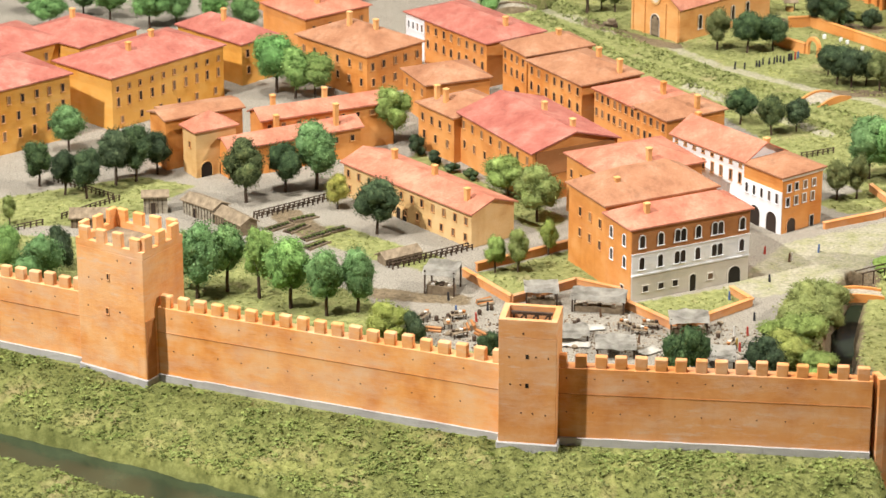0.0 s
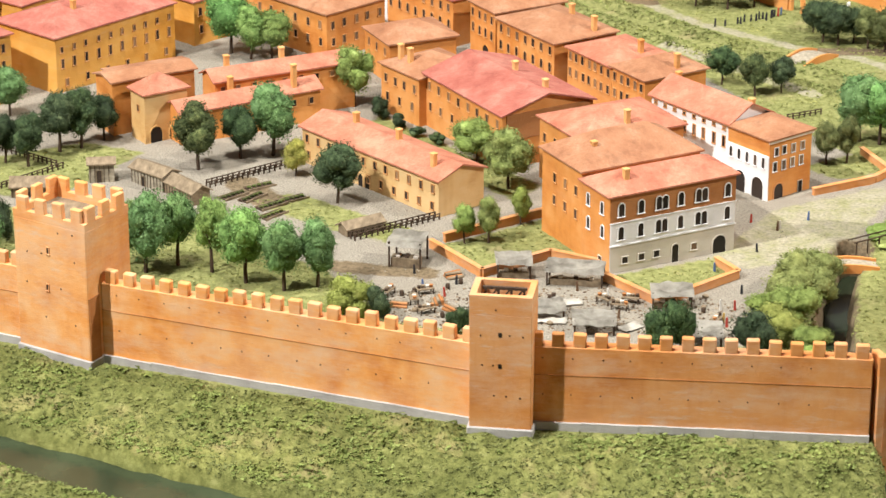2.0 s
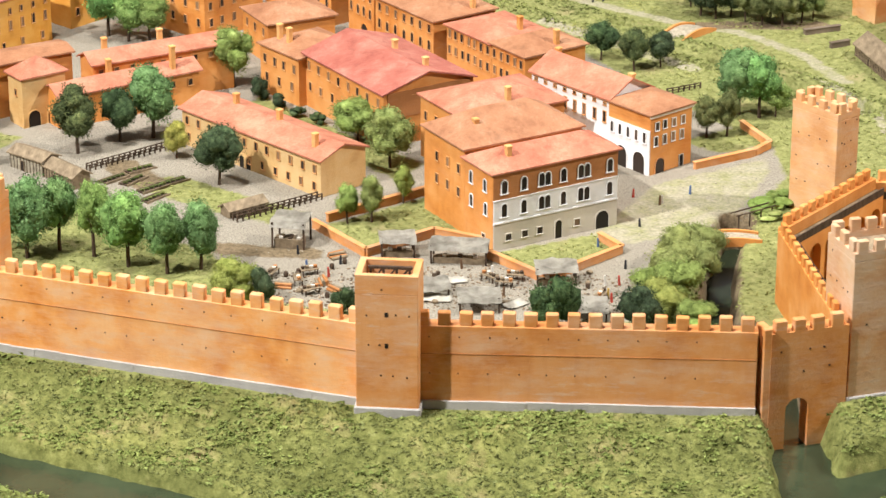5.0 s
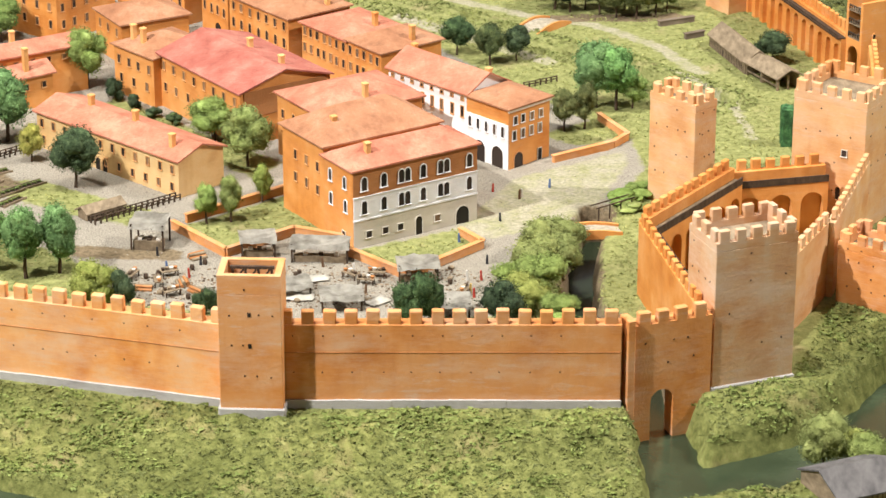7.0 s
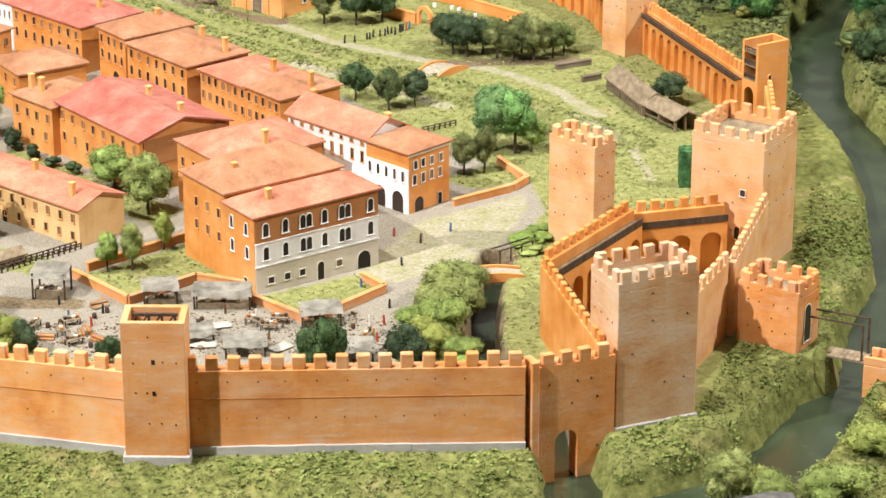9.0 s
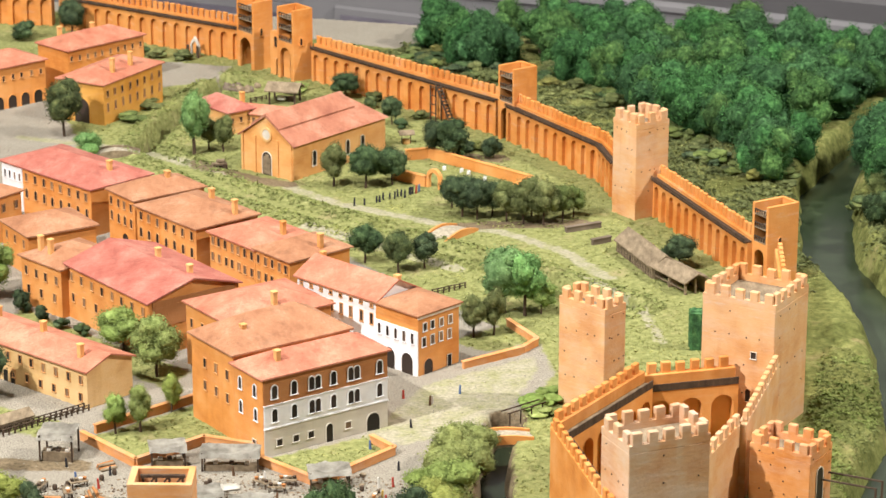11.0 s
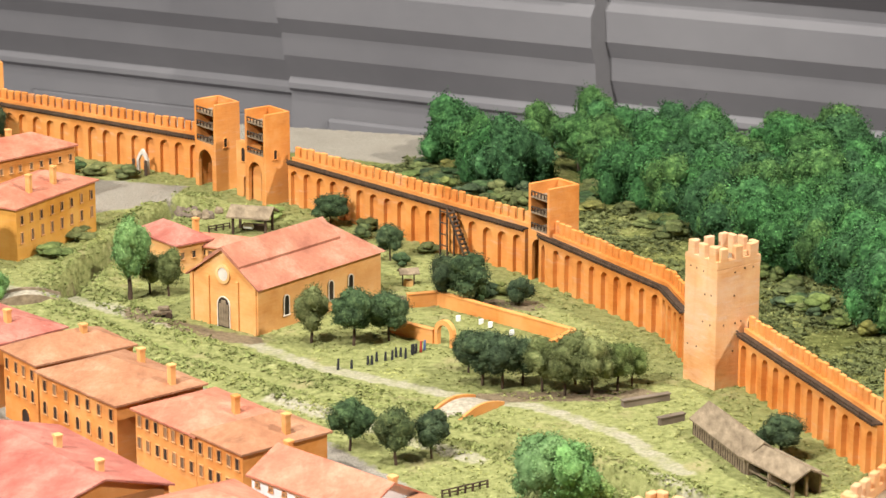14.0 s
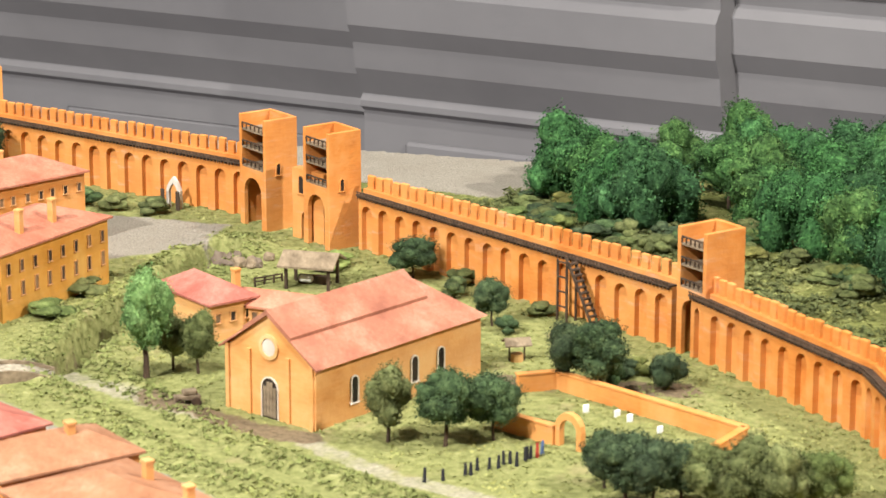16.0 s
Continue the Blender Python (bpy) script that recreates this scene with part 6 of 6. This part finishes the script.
for i, (x, y) in enumerate(((-0.233, 1.981), (-0.210, 1.969), (-0.244, 2.003), (-0.203, 1.991), (-0.072, 2.003), (-0.052, 2.006), (-0.196, 2.045), (0.016, 1.971), (-0.222, 1.99), (-0.19, 1.975), (-0.06, 1.992), (-0.215, 2.008))):
    heap(x, y, 35 * i, "table" if i % 3 else "logs")
mk = random.Random(8)
for i in range(22):
    x, y = mk.uniform(-0.25, 0.02), mk.uniform(1.95, 2.035)
    sk = anchor("sack" if i % 2 else "barrel", x, y, mk.uniform(0, 360), "small brown sack on the market gravel" if i % 2 else "small dark barrel on the market gravel", "sack" if i % 2 else "barrel", "market goods")
    bm = bmesh.new()
    if i % 2:
        bmesh.ops.create_icosphere(bm, subdivisions=2, radius=0.0024, matrix=Matrix.Translation((0, 0, 0.0015)) @ Matrix.Diagonal((1.2, 0.9, 0.8, 1)))
        for v in bm.verts:
            v.co += Vector((1, 1, 1)) * 0.0006 * noise.noise(v.co * 500 + Vector((i, 0, 0)))
    else:
        bmesh.ops.create_cone(bm, cap_ends=True, segments=10, radius1=0.0016, radius2=0.002, depth=0.0022, matrix=Matrix.Translation((0, 0, 0.001)))
        bmesh.ops.create_cone(bm, cap_ends=True, segments=10, radius1=0.002, radius2=0.0016, depth=0.0022, matrix=Matrix.Translation((0, 0, 0.0032)))
    part("body", bm, PLANK if i % 2 else TIMBER, sk)
for i, (x, y) in enumerate(((-0.383, 2.232), (-0.350, 2.204), (-0.366, 2.187), (-0.402, 2.208), (-0.361, 2.166), (-0.385, 2.205))):
    bdd = anchor("garden_bed", x, y, 38 + 4 * i, "timber-edged vegetable bed with green rows", "garden bed", "garden beds")
    part("soil", boxes((-0.013, -0.0045, -0.002, 0.013, 0.0045, 0.0012)), TIMBER, bdd)
    part("edging", boxes((-0.0138, -0.0053, -0.002, 0.0138, -0.0046, 0.0022), (-0.0138, 0.0046, -0.002, 0.0138, 0.0053, 0.0022)), PLANK, bdd)
    for j in range(5):
        c = part("crop", crown_mesh("crop", LEAF["lime" if i % 2 else "olive"], 60 + j, 3, 60, 2) if i == 0 else bpy.data.meshes["crop"], None, bdd)
        c.matrix_basis = Matrix.Translation((-0.0105 + 0.005 * j, 0, 0.0)) @ Matrix.Diagonal((0.006, 0.008, 0.005, 1))

# plain turned pegs that stand for the model's painted figures
PEGS = [material("peg_" + n, lambda k, c=c: k.mix(k.noise(900), c, tuple(0.6 * v for v in c)), 0.7) for n, c in (("dark", (0.03, 0.03, 0.035)), ("red", (0.45, 0.06, 0.04)), ("white", (0.7, 0.66, 0.6)), ("brown", (0.16, 0.09, 0.05)), ("ochre", (0.5, 0.33, 0.08)), ("blue", (0.1, 0.16, 0.32)))]
PEG_MESH = []
for m in PEGS:
    bm = bmesh.new()
    bmesh.ops.create_cone(bm, cap_ends=True, segments=7, radius1=0.0012, radius2=0.0008, depth=0.0085, matrix=Matrix.Translation((0, 0, 0.0038)))
    PEG_MESH.append(finish(bm, m, "peg"))


def pegs(rows, first, label, group):
    for i, (x, y) in enumerate(rows):
        ob = new("peg", PEG_MESH[(first + i * 5) % 6 if first >= 0 else 0])
        ob.matrix_basis = pose(x, y, float(ground_height(np.array([x]), np.array([y]))[0]), random.uniform(-4, 4), random.uniform(-4, 4), 0) @ Matrix.Diagonal((1, 1, random.uniform(0.85, 1.1), 1))
        tagged(ob, label, "peg", group)


pegs(((-0.199, 2.004), (-0.192, 2.030), (-0.218, 2.020), (-0.107, 1.987), (-0.095, 2.026), (0.019, 1.999), (0.030, 1.999), (0.035, 2.033), (0.013, 2.078), (0.021, 1.973), (-0.060, 1.974), (-0.07, 2.015), (0.024, 1.965), (-0.228, 2.05)), 1, "small painted peg standing on the market gravel", "market pegs")
pegs(((0.064, 2.174), (0.066, 2.178), (0.042, 2.191), (0.047, 2.124), (0.09, 2.20)), 3, "small painted peg standing on the square", "square pegs")
pegs([(0.004 + 0.0052 * i, 2.736 + 0.0031 * i + 0.004 * math.sin(i * 2.3)) for i in (0, 2, 4.4, 5, 5.7, 7, 8, 8.6, 9.3, 10, 11, 11.6)], -1, "small dark peg in a row near the church", "pegs by the church")
pegs(((0.068, 2.778), (0.062, 2.772), (0.071, 2.783)), 1, "small red and ochre peg near the church", "pegs by the church")
ct = anchor("cart", -0.138, 2.874, 15, "small timber cart beside the church", "cart")
part("bed", boxes((-0.008, -0.003, 0.0035, 0.008, 0.003, 0.0065), bev=0.0004), PLANK, ct)
part("load", boxes((-0.003, -0.0028, 0.0065, 0.006, 0.0028, 0.010), bev=0.0008), PLANK, ct)
for u in (-0.005, 0.005):
    for v in (-0.0036, 0.0036):
        bm = bmesh.new()
        bmesh.ops.create_cone(bm, cap_ends=True, segments=12, radius1=0.003, radius2=0.003, depth=0.0007, matrix=Matrix.Translation((u, v, 0.0025)) @ pose(0, 0, 0, 90, 0, 0))
        part("wheel", bm, TIMBER, ct)

# ---- turf, scrub and rubble ----


def scatter(name, label, mat, pts, radii, level, flat, seed, jag=0.34):
    """Many small rough lumps resting on the ground, in one mesh."""
    bm_ = bmesh.new()
    bmesh.ops.create_icosphere(bm_, subdivisions=level, radius=1.0)
    base = np.array([v.co[:] for v in bm_.verts])
    tri = np.array([[v.index for v in f.verts] for f in bm_.faces])
    bm_.free()
    rs = np.random.RandomState(seed)
    shapes = []
    for k in range(12):
        bumps = np.array([1 + 0.45 * noise.noise(Vector(b) * 2.2 + Vector((k * 9.1, 0, 0))) + rs.uniform(-jag, jag) for b in base])
        shapes.append(base * bumps[:, None] * np.array([1, rs.uniform(0.7, 1.2), flat]))
    z = ground_height(pts[:, 0], pts[:, 1])
    nv = len(base)
    allv = np.empty((len(pts) * nv, 3))
    for i in range(len(pts)):
        a = rs.uniform(0, 6.28)
        c, s_ = math.cos(a), math.sin(a)
        v = shapes[i % 12] * radii[i]
        allv[i * nv:(i + 1) * nv] = np.stack([v[:, 0] * c - v[:, 1] * s_ + pts[i, 0], v[:, 0] * s_ + v[:, 1] * c + pts[i, 1], v[:, 2] + z[i]], -1)
    allf = (tri[None] + (np.arange(len(pts)) * nv)[:, None, None]).reshape(-1, 3)
    me_ = bpy.data.meshes.new(name)
    me_.from_pydata(allv.tolist(), [], allf.tolist())
    me_.materials.append(mat)
    return tagged(new(name, me_), label, name.replace("_", " "), kind="stuff")


def flock(name, label, mat, pts, sizes, seed, up=0.5):
    """Loose crumbs of flock lying on the ground, three to a spot, in one mesh."""
    rs_ = np.random.RandomState(seed)
    n = len(pts)
    z = ground_height(pts[:, 0], pts[:, 1])
    base = np.stack([pts[:, 0], pts[:, 1], z], -1)
    tri = []
    for k in range(3):
        d = rs_.normal(size=(n, 3))
        d[:, 2] *= 0.4
        e = rs_.normal(size=(n, 3))
        e[:, 2] *= 0.4
        d /= np.linalg.norm(d, axis=1)[:, None]
        e /= np.linalg.norm(e, axis=1)[:, None]
        w = (sizes * rs_.uniform(0.6, 1.2, n))[:, None]
        c = base + rs_.normal(size=(n, 3)) * w * np.array([0.7, 0.7, 0.1]) + np.array([0, 0, 1]) * w * up * 0.6
        tri.append(np.stack([c + d * w, c - d * w * 0.5 + e * w * 0.8, c - d * w * 0.5 - e * w * 0.8], 1))
    v = np.concatenate(tri).reshape(-1, 3)
    me_ = bpy.data.meshes.new(name)
    me_.from_pydata(v.tolist(), [], np.arange(len(v)).reshape(-1, 3).tolist())
    me_.materials.append(mat)
    return tagged(new(name, me_), label, name.replace("_", " "), kind="stuff")


rs = np.random.RandomState(11)
p = np.stack([rs.uniform(-0.75, 0.5, 150000), rs.uniform(1.58, 2.3, 150000)], -1)
outer = to_area(p[:, 0], p[:, 1], list(FRONT) + [(0.62, 3.0), (0.62, 4.5), (-1.3, 4.5)])
wet = np.minimum(to_area(p[:, 0], p[:, 1], RIVER), to_area(p[:, 0], p[:, 1], MOAT))
ok = (outer > 0.002) & (outer < 0.2) & (wet > 0.003)
p = p[ok]
clump = rough(p[:, 0], p[:, 1], 42, 77, 5)
big = clump > 0.56
flock("turf", "coarse olive-green turf clumps on the moat bank", TURF, p[big][:20000], rs.uniform(0.0011, 0.0023, min(20000, int(big.sum()))), 1, 0.9)
flock("short_turf", "short olive-green turf covering the moat bank", TURF, p[~big][:40000], rs.uniform(0.0007, 0.0016, min(40000, int((~big).sum()))), 8)
p = np.stack([rs.uniform(-0.7, 0.45, 160000), rs.uniform(1.79, 3.4, 160000)], -1)
inner_ = to_area(p[:, 0], p[:, 1], list(FRONT) + [(0.62, 3.0), (0.62, 4.5), (-1.3, 4.5)])
hard = np.minimum(to_area(p[:, 0], p[:, 1], TOWN), np.minimum(to_area(p[:, 0], p[:, 1], PALE), to_area(p[:, 0], p[:, 1], STRIP)))
soft = np.full(len(p), 9.0)
for g in GARDENS:
    soft = np.minimum(soft, to_area(p[:, 0], p[:, 1], g))
hard = np.maximum(hard, -soft)
canal = to_line(p[:, 0], p[:, 1], CANAL)
track = to_line(p[:, 0], p[:, 1], ((-0.23, 2.947), (-0.13, 2.849), (-0.075, 2.817), (-0.012, 2.743), (0.089, 2.672), (0.15, 2.644), (0.206, 2.58), (0.24, 2.50)))
good = (inner_ < -0.016) & (hard > 0.002) & (track > 0.012) & (canal > 0.014) & (to_line(p[:, 0], p[:, 1], CHANNEL) > 0.014) 
lawn = p[good & (rough(p[:, 0], p[:, 1], 45, 61) > 0.36)][:45000]
flock("grass_tufts", "short yellow-green grass flock on the lawns", LAWN, lawn, rs.uniform(0.0007, 0.0018, len(lawn)), 2)
bank = p[(canal > 0.006) & (canal < 0.034) & (hard > -0.004)][:14000]
flock("hedge_scrub", "dense green scrub along the canal banks", LEAF["hedge"], bank, rs.uniform(0.0009, 0.0022, len(bank)), 3, 1.0)
stones = p[(inner_ < -0.016) & (hard < -0.002)][:6000]
scatter("gravel_stones", "loose pale gravel grains on the streets", GRAIN, stones, rs.uniform(0.0003, 0.0008, len(stones)), 1, 0.7, 4)
foot = p[(inner_ < -0.016) & (to_line(p[:, 0], p[:, 1], ((-0.24, 1.96), (-0.19, 1.98), (-0.05, 1.99), (0.03, 1.97))) < 0.045)][:1700]
scatter("market_litter", "brown scraps and baskets littering the market", SCRAP, foot, rs.uniform(0.0005, 0.0014, len(foot)), 1, 0.8, 6)
p = np.stack([rs.uniform(-0.1, 0.62, 60000), rs.uniform(2.45, 3.4, 60000)], -1)
scrub_d = to_area(p[:, 0], p[:, 1], INNER)
dry = to_area(p[:, 0], p[:, 1], MOAT)
line_d = to_line(p[:, 0], p[:, 1], ((0.39, 2.47), (0.30, 2.69), (0.262, 2.82), (0.17, 2.985), (-0.04, 3.24)))
p = p[(scrub_d > 0.018) & (line_d < 0.22) & (dry > 0.004) & (rough(p[:, 0], p[:, 1], 26, 15) > 0.42)][:16000]
flock("forest_scrub", "low mixed olive scrub between wall and forest", LEAF["olive"], p, rs.uniform(0.0012, 0.0032, len(p)), 12, 1.2)
